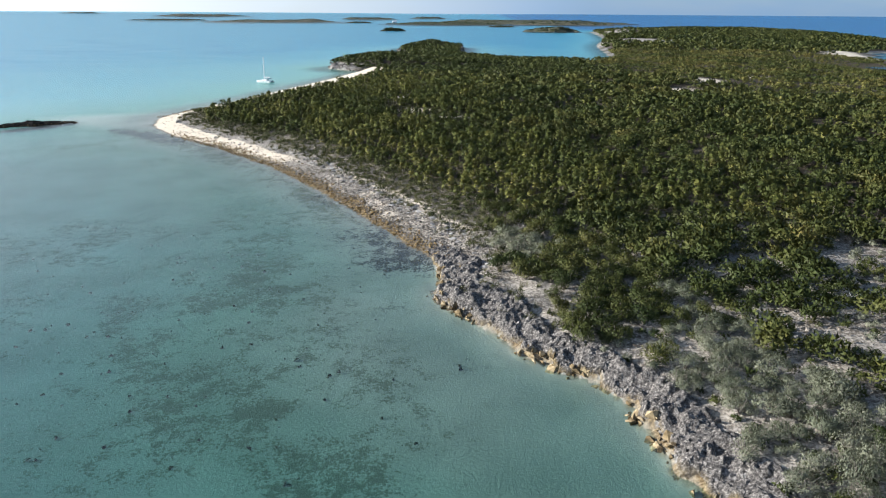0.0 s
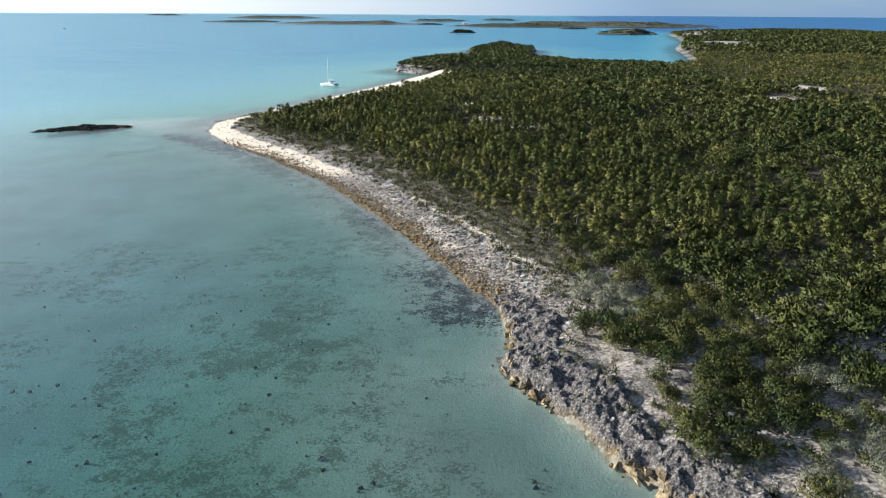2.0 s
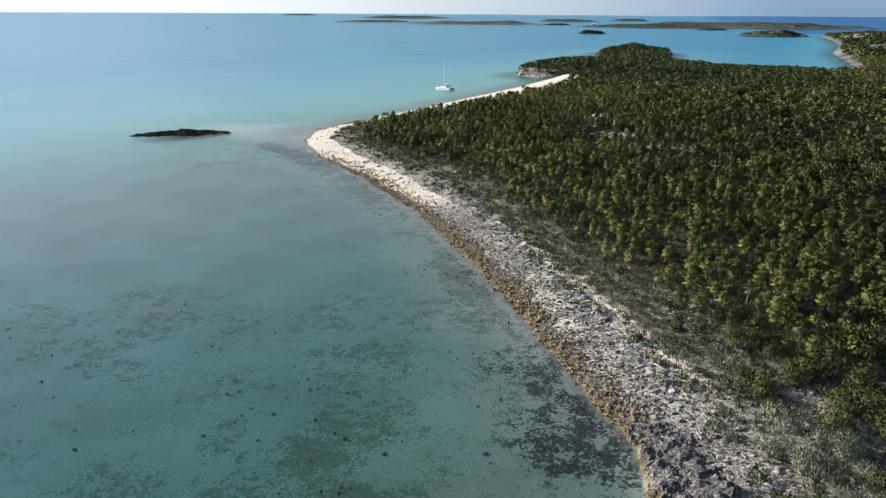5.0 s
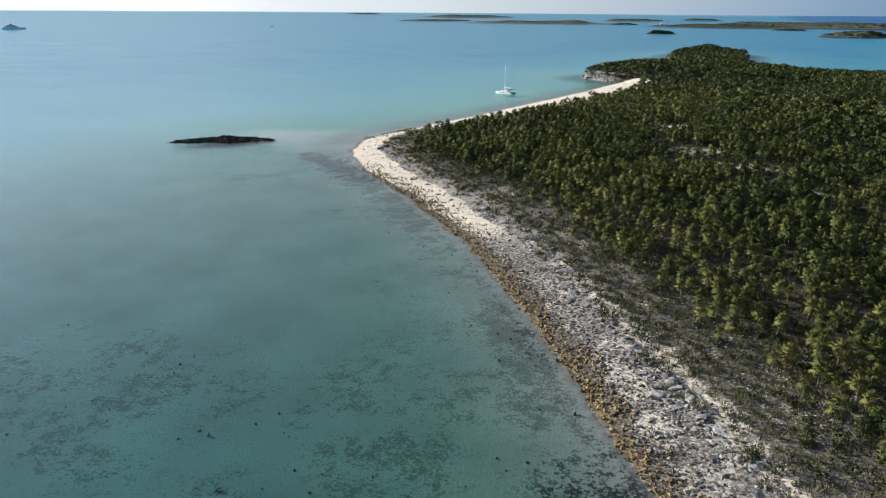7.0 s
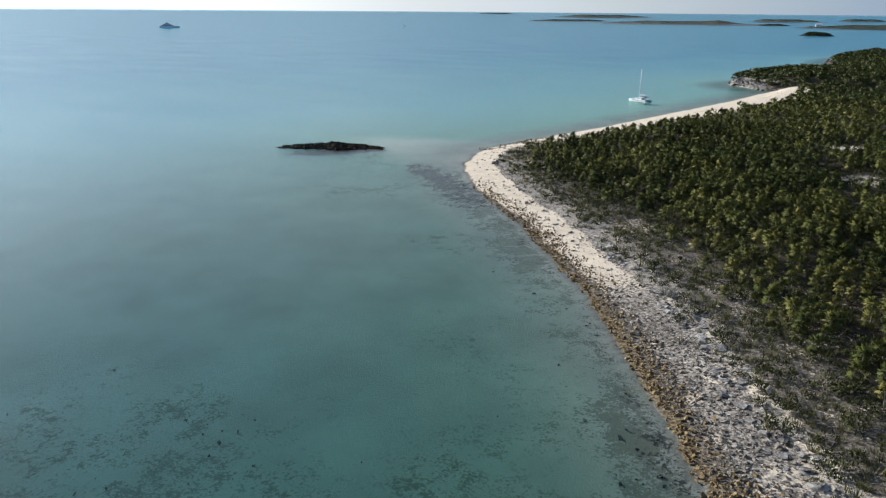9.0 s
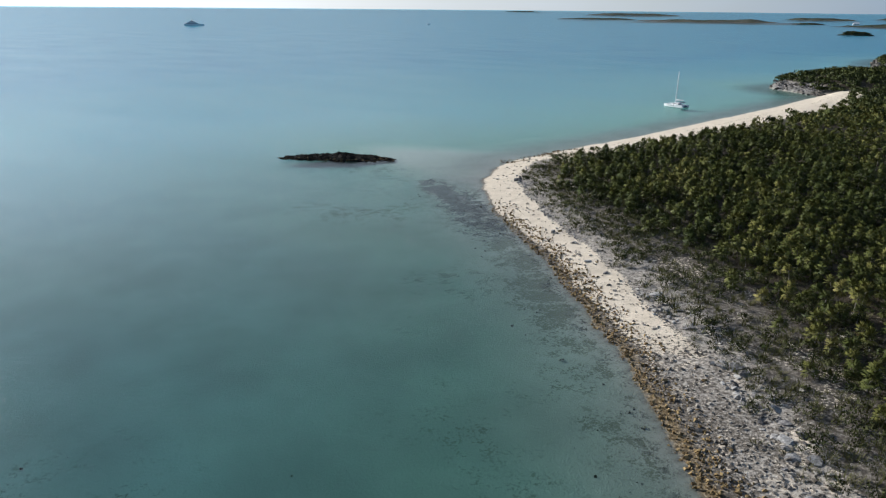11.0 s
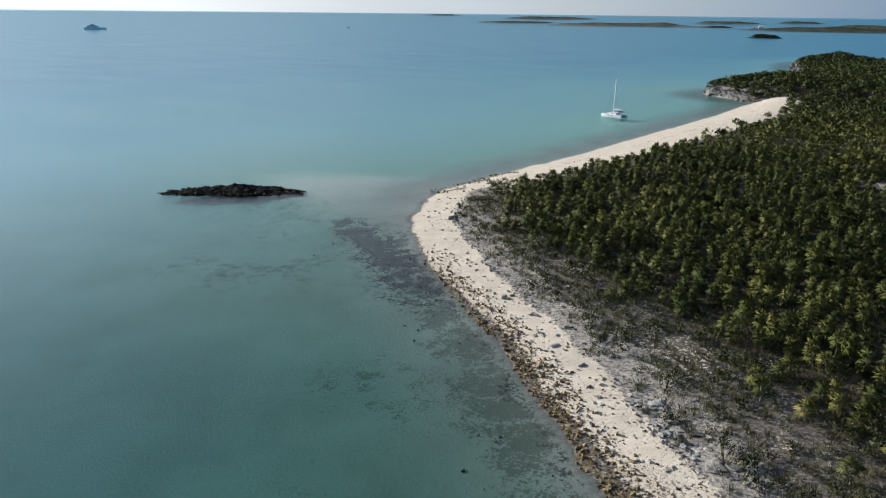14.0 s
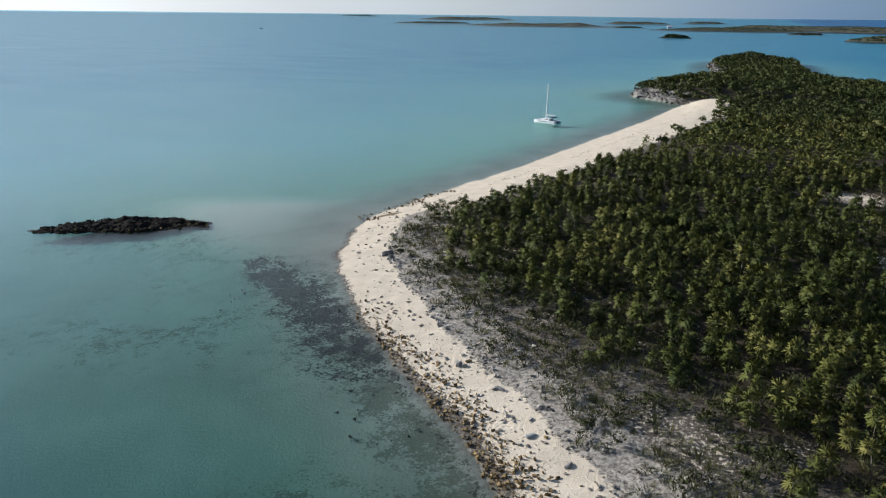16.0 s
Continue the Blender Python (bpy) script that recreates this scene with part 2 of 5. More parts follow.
NAVY = plain_material("dark_blue_canvas", (0.03, 0.05, 0.1), 0.8, 0.2)
DARK = plain_material("dark_tinted_glass", (0.015, 0.018, 0.022), 0.08, 0.6)
ALLOY = plain_material("pale_alloy", (0.7, 0.7, 0.7), 0.35)
GREYHULL = plain_material("blue_grey_paint", (0.46, 0.5, 0.55), 0.35)


def ledge_material():
    m, t, b = material("pitted_limestone_ledge", 0.9, 0.2)
    top = ramp(t, noise_node(t, 2.6, 8, 0.8), [(0.38, (0.012, 0.011, 0.011)), (0.51, (0.11, 0.1, 0.093)), (0.66, (0.46, 0.425, 0.385))])
    wet = ramp(t, noise_node(t, 1.1, 6, 0.7), [(0.36, (0.03, 0.022, 0.012)), (0.5, (0.16, 0.118, 0.055)), (0.7, (0.46, 0.37, 0.21))])
    t.links.new(blend(t, attr(t, "foot"), top, wet), b.inputs["Base Color"])
    bump(t, b, noise_node(t, 5.0, 6, 0.75), 0.9, 0.25)
    return m


LEDGE_ROCK = ledge_material()


# ---------- plan ----------
def lattice(ix, iy, seed):
    h = (ix * 374761393 + iy * 668265263 + seed * 974711) & 0x7FFFFFFF
    h = ((h ^ (h >> 13)) * 1274126177) & 0x7FFFFFFF
    return ((h ^ (h >> 16)) & 0xFFFF) / 65535.0


def vnoise(x, y, size, seed=0, octaves=3):
    """Smooth noise from 0 to 1 over the plan, with lumps of that size."""
    total, gain, amp = 0.0, 0.0, 1.0
    for k in range(octaves):
        u, v = np.asarray(x) / size + 1000.5, np.asarray(y) / size + 1000.5
        iu, iv = np.floor(u).astype(np.int64), np.floor(v).astype(np.int64)
        fu, fv = u - iu, v - iv
        fu, fv = fu * fu * (3 - 2 * fu), fv * fv * (3 - 2 * fv)
        a, b_ = lattice(iu, iv, seed + k), lattice(iu + 1, iv, seed + k)
        c, d = lattice(iu, iv + 1, seed + k), lattice(iu + 1, iv + 1, seed + k)
        total = total + amp * ((a * (1 - fu) + b_ * fu) * (1 - fv) + (c * (1 - fu) + d * fu) * fv)
        gain, amp, size = gain + amp, amp * 0.5, size * 0.5
    return total / gain


WEST_SHORE = [(75, -60), (44, 20), (31, 48), (29, 62), (26, 74), (20, 84), (13, 94), (8, 103), (2, 112), (2, 124), (-1, 135), (-7, 145), (-15, 160), (-25, 178),
              (-38, 199), (-55, 224), (-72, 244), (-87, 261), (-103, 279), (-116, 297), (-123, 313), (-126, 332), (-122, 352), (-114, 379), (-104, 412), (-92, 461), (-75, 528), (-65, 575)]
HEADLAND = [(-62, 594), (-70, 603), (-82, 614), (-92, 630), (-84, 655), (-66, 690), (-45, 740), (-38, 800), (-42, 880), (-41, 970), (-20, 1030), (20, 1035), (42, 1000), (38, 920), (34, 820),
            (45, 745), (90, 722), (150, 725), (190, 760), (215, 880)]
FAR_COAST = [(237, 1015), (258, 1110), (318, 1330), (352, 1500), (385, 1700), (430, 1900), (620, 2150), (900, 2420), (1150, 2500), (1050, 2000), (900, 1500), (760, 1150), (640, 960),
             (540, 900), (545, 868), (515, 840), (498, 795), (480, 735), (452, 672), (424, 560), (430, 400), (400, 200), (380, -60)]


def rounded(points, steps=4):
    p, out = np.array(points, float), []
    n = len(p)
    for i in range(n):
        a, b_, c, d = p[i - 1], p[i], p[(i + 1) % n], p[(i + 2) % n]
        for k in range(steps):
            s = k / steps
            out.append(0.5 * (2 * b_ + (c - a) * s + (2 * a - 5 * b_ + 4 * c - d) * s * s + (3 * b_ - a - 3 * c + d) * s ** 3))
    return np.array(out)


COAST = rounded(WEST_SHORE + HEADLAND + FAR_COAST)


def inland(x, y):
    """Metres from the water's edge, positive on land."""
    x, y = np.ravel(np.asarray(x, float)), np.ravel(np.asarray(y, float))
    best, inside = np.full(x.shape, 1e18), np.zeros(x.shape, bool)
    for (ax, ay), (bx, by) in zip(COAST, np.roll(COAST, -1, 0)):
        ex, ey = bx - ax, by - ay
        s = np.clip(((x - ax) * ex + (y - ay) * ey) / (ex * ex + ey * ey), 0, 1)
        best = np.minimum(best, (x - ax - s * ex) ** 2 + (y - ay - s * ey) ** 2)
        if ay != by:
            inside ^= ((ay > y) != (by > y)) & (x < ex * (y - ay) / ey + ax)
    d = np.sqrt(best) * np.where(inside, 1, -1)
    fade = np.clip((np.abs(d) + 3) / 6, 0.5, 1)
    d = d + 1.4 * ease(y, 250, 275) * (1 - ease(y, 325, 345)) * (x < -50)
    d = d + (vnoise(x, y, 5, 13, 2) - 0.5) * 4.0 * (1 - ease(y, 122, 134)) * (np.abs(d) < 12)
    return d + (vnoise(x, y, 7, 11, 3) - 0.5) * 3.0 * fade + (vnoise(x, y, 2.2, 12, 2) - 0.5) * 1.1 * np.clip(2 - np.abs(d) / 4, 0, 1)


def ease(v, lo, hi):
    s = np.clip((v - lo) / (hi - lo), 0, 1)
    return s * s * (3 - 2 * s)


def hump(x, y, cx, cy, rx, ry=None):
    return np.exp(-(((x - cx) / rx) ** 2 + ((y - cy) / (ry or rx)) ** 2))


def cliffs(x, y):
    """1 where a rock ledge meets the water: the near shore, the headland and the far points."""
    return np.maximum.reduce([1 - ease(y, 122, 134), ease(y, 597, 606)])


CLEARINGS = [(-10, 328, 15, 9), (8, 308, 17, 9), (-17, 375, 8, 9), (20, 284, 7, 5), (140, 404, 20, 15), (170, 440, 17, 14), (232, 505, 24, 20), (192, 408, 11, 11), (86, 121, 13, 8), (64, 86, 8, 8), (60, 120, 7, 4)]


def open_ground(x, y):
    s = 0
    for cx, cy, rx, ry in CLEARINGS:
        s = np.maximum(s, hump(x, y, cx, cy, rx, ry))
    return s


def height(x, y, d=None):
    x, y = np.ravel(x), np.ravel(y)
    if d is None:
        d = inland(x, y)
    k = cliffs(x, y)
    beach = np.interp(d, [0, 3, 9, 16, 24, 45], [0, 0.45, 1.3, 2.3, 3.0, 3.6])
    ledge = np.interp(d, [0, 0.5, 2.0, 7, 14, 45], [0, 0.9, 1.5, 2.3, 3.0, 3.8])
    land = beach * (1 - k) + ledge * k
    land = land + 1.8 * ease(y, 597, 606) * (x < 60) * ease(d, 0.2, 3)
    rise = ease(d, 15, 140)
    land = land + rise * (vnoise(x, y, 90, 3, 3) - 0.35) * 6.5 * (1 - 0.6 * ease(x, 180, 300)) + ease(d, 6, 30) * (vnoise(x, y, 14, 5, 2) - 0.5) * 1.3
    for cx, cy, rx, ry, up in ((0, 945, 70, 120, -3.6), (-2, 1003, 22, 22, 6.0), (-46, 650, 36, 55, 5.0), (300, 1090, 150, 130, 6), (600, 1250, 260, 240, 3), (450, 1640, 60, 110, 9), (420, 650, 70, 80, -4.5), (462, 850, 50, 26, 3), (165, 452, 75, 42, 4.0)):
        land = land + up * hump(x, y, cx, cy, rx, ry) * ease(d, 0, 14)
    craggy = np.maximum(k * ease(d, 0, 1) * (1 - ease(d, 9, 16)), 0.35 * ease(d, 8, 11) * (1 - ease(d, 17, 22)) * ease(y, 130, 150) * (1 - ease(y, 335, 350)))
    land = land + craggy * ((vnoise(x, y, 2.4, 21, 3) - 0.5) * 1.5 + (np.abs(vnoise(x, y, 5, 22, 2) - 0.5) * 2 - 0.4) * 0.8)
    sea = -np.interp(-d, [0, 2, 6, 20, 60, 150, 500, 1500], [0, 0.2, 0.5, 1.1, 2.0, 2.9, 3.6, 5.0])
    sea = sea - k * np.interp(-d, [0, 0.5, 6, 20], [0, 0.45, 0.5, 0.0])
    sea = sea + 1.3 * hump(x, y, -152, 322, 48, 18) + 0.5 * hump(x, y, -20, 90, 45, 45)
    sea = np.minimum(sea, -0.04 - 0.03 * np.minimum(-d, 10))
    return np.where(d > 0, land, sea + (vnoise(x, y, 6, 31, 2) - 0.5) * 0.12 * ease(-d, 0, 4)) + far_rise(x, y)


def far_rise(x, y):
    """The far sheet bends up a little, so that its edge stands where the sea's horizon is seen."""
    r = np.hypot(np.ravel(x) + 25, np.ravel(y) - 90)
    return 29.0 * np.clip((r - 2500) / 2330, 0, 1.2) ** 2


# width of the open strip before the scrub, along the shore
def strip(y):
    return np.interp(y, [60, 85, 100, 112, 134, 150, 190, 230, 255, 300, 335, 352, 400, 460, 545, 590, 600], [5, 6, 6.5, 9.5, 14, 17, 17, 18, 19, 19, 17, 16, 20, 26, 28, 20, 3])


# ---------- mesh tools ----------
def mesh(name, verts, faces, mat, smooth=False, floats=None, normals=None):
    """A mesh from arrays: faces all of one length; normals round off the shading of foliage."""
    verts, faces = np.asarray(verts, np.float32), np.asarray(faces, np.int32)
    me = bpy.data.meshes.new(name)
    m, k = faces.shape
    me.vertices.add(len(verts))
    me.vertices.foreach_set("co", verts.ravel())
    me.loops.add(m * k)
    me.loops.foreach_set("vertex_index", faces.ravel())
    me.polygons.add(m)
    me.polygons.foreach_set("loop_start", np.arange(m, dtype=np.int32) * k)
    me.polygons.foreach_set("use_smooth", np.full(m, smooth))
    me.update(calc_edges=True)
    me.materials.append(mat)
    for key, values in (floats or {}).items():
        a = me.attributes.new(key, "FLOAT", "POINT")
        a.data.foreach_set("value", np.asarray(values, np.float32).ravel())
    if normals is not None:
        me.polygons.foreach_set("use_smooth", np.full(m, True))
        a = me.attributes.new("custom_normal", "FLOAT_VECTOR", "POINT")
        a.data.foreach_set("vector", np.asarray(normals, np.float32).ravel())
    return me


def faced(v, f, n):
    """Foliage whose triangles are wound to face the way its rounded normals point."""
    v, f, n = np.array(v, float), np.array(f), np.array(n, float)
    n /= np.linalg.norm(n, axis=1)[:, None]
    g = np.cross(v[f[:, 1]] - v[f[:, 0]], v[f[:, 2]] - v[f[:, 0]])
    back = (g * n[f].sum(1)).sum(1) < 0
    f[back] = f[back][:, ::-1]
    return v, f, n


def part(name, bm, mat, parent, label=""):
    me = bpy.data.meshes.new(name)
    bm.to_mesh(me)
    bm.free()
    me.materials.append(mat)
    ob = new(name, me)
    ob.parent = parent
    return tagged(ob, label)


def child(name, me, parent, label=""):
    ob = new(name, me)
    ob.parent = parent
    return tagged(ob, label)


def joined(templates, x, y, z, size, turn, pick, tint, lean=None, flat=None):
    """Many copies of small templates as one set of arrays."""
    vs, fs, ts, ns, base = [], [], [], [], 0
    for k, template in enumerate(templates):
        tv, tf = template[:2]
        i = np.nonzero(pick == k)[0]
        if not len(i):
            continue
        c, s = np.cos(turn[i])[:, None], np.sin(turn[i])[:, None]
        px, py, pz = tv[None, :, 0], tv[None, :, 1], tv[None, :, 2]
        q = size[i][:, None]
        up = pz * q * (1 if flat is None else flat[i][:, None])
        v = np.stack([x[i][:, None] + q * (px * c - py * s), y[i][:, None] + q * (px * s + py * c), z[i][:, None] + up], -1)
        if lean is not None:
            v[..., 0] += up * lean[i][:, None]
        n = tv.shape[0]
        if len(template) > 2:
            nx, ny = template[2][None, :, 0], template[2][None, :, 1]
            ns.append(np.stack([nx * c - ny * s, nx * s + ny * c, np.broadcast_to(template[2][None, :, 2], (len(i), n))], -1).reshape(-1, 3))
        f = tf[None] + (base + np.arange(len(i)) * n)[:, None, None]
        vs.append(v.reshape(-1, 3))
        fs.append(f.reshape(-1, tf.shape[1]))
        ts.append(np.repeat(tint[i], n))
        base += n * len(i)
    return np.concatenate(vs), np.concatenate(fs), np.concatenate(ts), np.concatenate(ns) if ns else None


def stuff(name, data, mat, label, category):
    v, f, tint, n = data
    return tagged(new(name, mesh(name, v, f, mat, False, {"tint": tint}, n)), label, category, kind="stuff")


# ---------- ground and sea ----------
def spaced(lo, hi, step, far_lo, far_hi, grow=1.13):
    mid = list(np.arange(lo, hi + 0.01, step))
    s, v, down = step, lo, []
    while v > far_lo:
        s *= grow
        v -= s
        down.append(v)
    s, v, up = step, hi, []
    while v < far_hi:
        s *= grow
        v += s
        up.append(v)
    return np.array(down[::-1] + mid + up)


def sheet(xs, ys):
    gx, gy = np.meshgrid(xs, ys)
    n, m = len(xs), len(ys)
    i = (np.arange(m - 1)[:, None] * n + np.arange(n - 1)[None]).ravel()
    return gx.ravel(), gy.ravel(), np.stack([i, i + 1, i + n + 1, i + n], 1)


def trimmed(x, y, f, reach):
    """Cuts the sheet to a disc: the corners past its rim are drawn in to it, in place."""
    r = np.hypot(x + 25, y - 90)
    out = r > reach
    x[out] = (x[out] + 25) * reach / r[out] - 25
    y[out] = (y[out] - 90) * reach / r[out] + 90
    return f[~out[f].all(1)]


gx, gy, gf = sheet(spaced(-135, 62, 1.1, -5000, 5000, 1.055), np.concatenate([spaced(52, 345, 1.1, -1500, 345), spaced(347, 700, 3.0, 347, 5000, 1.04)]))
gf = trimmed(gx, gy, gf, 4990)
gd = inland(gx, gy)
gz = height(gx, gy, gd)
west = (1 - ease(gx, 60, 120)) * (1 - ease(gy, 590, 600))
fringe = strip(gy)
patchy = vnoise(gx, gy, 9, 41, 3)
sandy = ease(gy, 200, 250) * ease(gd + 1.4 * ease(gy, 262, 285), 1.0, 3.0) * (1 - ease(gd, 9.5, 11.5)) * west
sandy = np.maximum(sandy, 0.85 * ease(gy, 130, 140) * (1 - ease(gy, 200, 250)) * ease(gd, 2, 5) * (1 - ease(gd, 12, 17)) * west * (0.32 + 0.55 * ease(vnoise(gx, gy, 4, 43, 3), 0.42, 0.66)))
sandy = np.maximum(sandy, ease(gy, 322, 340) * (1 - ease(gd, fringe, fringe + 6)) * west)
sandy = np.maximum(sandy, open_ground(gx, gy) * np.where(gy < 140, 0.12, 0.72) * (0.55 + 0.8 * patchy))
sandy = np.maximum(sandy, 0.32 * ease(gd, 15, 19) * (1 - ease(gd, fringe + 8, fringe + 40)) * (0.1 + ease(vnoise(gx, gy, 5, 42, 3), 0.42, 0.62)))
sandy = np.maximum(sandy, 1.5 * hump(gx, gy, 488, 795, 34, 62))
rocky = cliffs(gx, gy) * (1 - ease(gd, 5, 11)) * (1 - 0.9 * ease(gy, 590, 600) * (1 - (gx < 20) * (gy < 1000)))
rocky = np.maximum(rocky, ease(gy, 130, 140) * (1 - ease(gy, 330, 345)) * west * np.where(gy < 225, ease(gd, 2.5, 5) * (0.3 + 0.5 * vnoise(gx, gy, 5, 45, 3)), ease(gd, 9.5, 11) * (0.75 + 0.35 * vnoise(gx, gy, 6, 46, 3))) * (1 - ease(gd, fringe - 4, fringe + 1)))
rocky = np.maximum(rocky, (1 - ease(gy + 0.3 * gx, 140, 175)) * ease(gd, 5, 9) * (0.3 + 0.5 * vnoise(gx, gy, 6, 48, 2)))
sandy = np.maximum(sandy, (1 - ease(gy + 0.3 * gx, 140, 175)) * ease(gd, 5, 9) * (0.22 + 0.12 * (1 - ease(gd, 11, 16))) * (0.5 + 0.7 * patchy))
sandy = np.maximum(sandy, 0.75 * ease(gy, 130, 142) * (1 - ease(gy, 205, 225)) * ease(gd, 11.5, 12.8) * (1 - ease(gd, 14, 16)) * west)
rocky = np.maximum(rocky, hump(gx, gy, 300, 1060, 60, 40) * 1.4 + hump(gx, gy, 405, 1600, 36, 80))
weedy = 0.9 * ease(gd, -1.2, 0.2) * (1 - ease(gd, 0.8, 3.4)) * ease(gy, 124, 134) * (1 - ease(gy, 262, 285)) * west
weedy = 0.85 * weedy * (0.45 + 0.8 * vnoise(gx, gy, 4, 47, 2)) * (1 - 0.3 * ease(gy, 215, 240))
weedy = np.maximum(weedy, (gy < 590) * cliffs(gx, gy) * ease(gd, -2, 0) * (1 - ease(gd, 0.4, 1.0)))
weedy = np.maximum(weedy, 0.8 * hump(gx, gy, -123, 337, 6, 12) * (vnoise(gx, gy, 3, 44) > 0.5))
side = -gd
mottle = ease(side, 0.2, 1.5) * (1 - ease(side, 3, 17)) * ease(gy, 122, 140) * (1 - ease(gy, 290, 305)) * west
kelp = 0.75 * ease(side, -0.5, 0.8) * (1 - ease(side, 1.5, 6)) * ease(gy, 118, 130) * (1 - ease(gy, 290, 305)) * west * (0.52 + 0.42 * hump(gx, gy, 0, 134, 16) + 0.3 * hump(gx, gy, -100, 272, 18))
for cx, cy, rx, ry, a in ((-4, 136, 11, 10, 1.15), (-14, 150, 9, 12, 0.7), (-143, 281, 10, 5, 0.3), (-140, 262, 14, 5, 0.25), (-18, 99, 7, 4, 0.3), (-6, 110, 7, 3, 0.35), (4, 88, 4, 3, 0.35)):
    kelp = np.maximum(kelp, a * hump(gx, gy, cx, cy, rx, ry))
run = np.clip(((gx + 135) * 36 + (gy - 297) * -29) / (36 ** 2 + 29 ** 2), 0, 1)
kelp = np.maximum(kelp, 1.15 * np.exp(-(np.hypot(gx + 135 - 36 * run, gy - 297 + 29 * run) / (4 + 4 * run)) ** 2))
kelp = kelp * (0.3 + 1.3 * vnoise(gx, gy, 6, 51, 3)) * ease(side, -0.3, 0.6)
meadow = 0
for cx, cy, rx, ry, a in ((-38, 110, 24, 45, 0.6), (-25, 80, 25, 22, 0.6), (-12, 66, 16, 14, 0.55), (-42, 155, 16, 35, 0.42), (-80, 150, 24, 20, 0.55), (-135, 265, 24, 14, 0.42), (-60, 195, 22, 16, 0.2), (-165, 300, 40, 16, 0.25), (-75, 110, 30, 40, 0.3), (-85, 235, 14, 18, 0.4)):
    meadow = np.maximum(meadow, a * hump(gx, gy, cx, cy, rx, ry))
meadow = np.maximum(1.5 * meadow, 1.05 * mottle) * ease(side, 0.6, 2.5) * (0.3 + 0.75 * ease(vnoise(gx, gy, 10, 52, 2), 0.3, 0.7) + 0.5 * ease(vnoise(gx, gy, 4.5, 53, 2), 0.4, 0.7))
ground = tagged(new("ground", mesh("ground", np.stack([gx, gy, gz], 1), gf, GROUND, True,
                {"sand": sandy, "rock": rocky, "karst": cliffs(gx, gy) * ease(gd, -0.5, 0.5) * (1 - ease(gd, 4.5, 9)) * (1 - 0.2 * ease(gy, 660, 720)), "weed": weedy, "grass": meadow, "kelp": kelp, "dark_floor": np.maximum(ease(gd, fringe + 2, fringe + 14) * ease(gy + 0.3 * gx, 150, 185), 0.8 * ease(gy, 660, 720)), "clean": ease(np.hypot(gx + 10, gy - 140), 110, 360) * ease(side, 4, 30), "under": np.where((gy > 650) & (gx > 40), ease(side, 0, 6), ease(side, 0.0, 0.8))})),
                "pale coastal ground of sand, limestone and sandy seabed", "ground", kind="structure")

sx, sy, sf = sheet(spaced(-260, 90, 3.5, -5000, 5000, 1.09), spaced(20, 420, 3.5, -1500, 5000, 1.07))
sf = trimmed(sx, sy, sf, 4995)
sd = inland(sx, sy)
shallow = np.maximum(0, far_rise(sx, sy) - height(sx, sy, sd))
near_land = (sd < 6)[sf].any(1)
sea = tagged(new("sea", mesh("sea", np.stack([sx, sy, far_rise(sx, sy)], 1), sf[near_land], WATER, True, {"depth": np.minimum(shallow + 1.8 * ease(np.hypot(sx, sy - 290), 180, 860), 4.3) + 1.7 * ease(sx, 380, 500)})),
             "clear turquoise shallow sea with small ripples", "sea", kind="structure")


# ---------- plant shapes ----------
def palm_crown(seed, fans, segs, dead=0):
    """Fan leaves on stalks round one point; returns verts, triangles."""
    r = np.random.RandomState(seed)
    v, f = [], []
    for k in range(fans):
        a = k * 2.4 + r.uniform(-0.3, 0.3)
        e = radians(r.uniform(-62, -35) if dead else 80 - 122 * ((k + 0.5) / fans) + r.uniform(-10, 10))
        out = np.array([math.cos(a) * math.cos(e), math.sin(a) * math.cos(e), math.sin(e)])
        side_ = np.array([-math.sin(a), math.cos(a), r.uniform(-0.35, 0.35)])
        side_ /= np.linalg.norm(side_)
        hub = out * r.uniform(0.38, 0.62)
        rad = r.uniform(0.5, 0.78) * (0.8 if dead else 1)
        b0 = len(v)
        v += [(0, 0, 0), hub + side_ * 0.03, hub - side_ * 0.03]
        f.append((b0, b0 + 1, b0 + 2))
        spread = 1.9 * (0.45 if dead else 1)
        for j in range(segs):
            w0, w1 = (spread * (2 * (j + o) / segs - 1) for o in (0.14, 0.86))
            wm = (w0 + w1) / 2
            tip = rad * (1 - 0.22 * abs(wm) / spread)
            b1 = len(v)
            for w, l in ((w0, 0.62), (wm, 1.0), (w1, 0.62)):
                p = hub + (out * math.cos(w) + side_ * math.sin(w)) * tip * l
                v.append(p - np.array([0, 0, 0.3 * (l * tip) ** 2]))
            f += [(b0 + 1, b1, b1 + 1), (b0 + 1, b1 + 1, b1 + 2)]
    p = np.array(v, float)
    return faced(p, f, p + np.array([0, 0, 0.2]) + 0.25 * np.random.RandomState(seed).normal(size=p.shape))


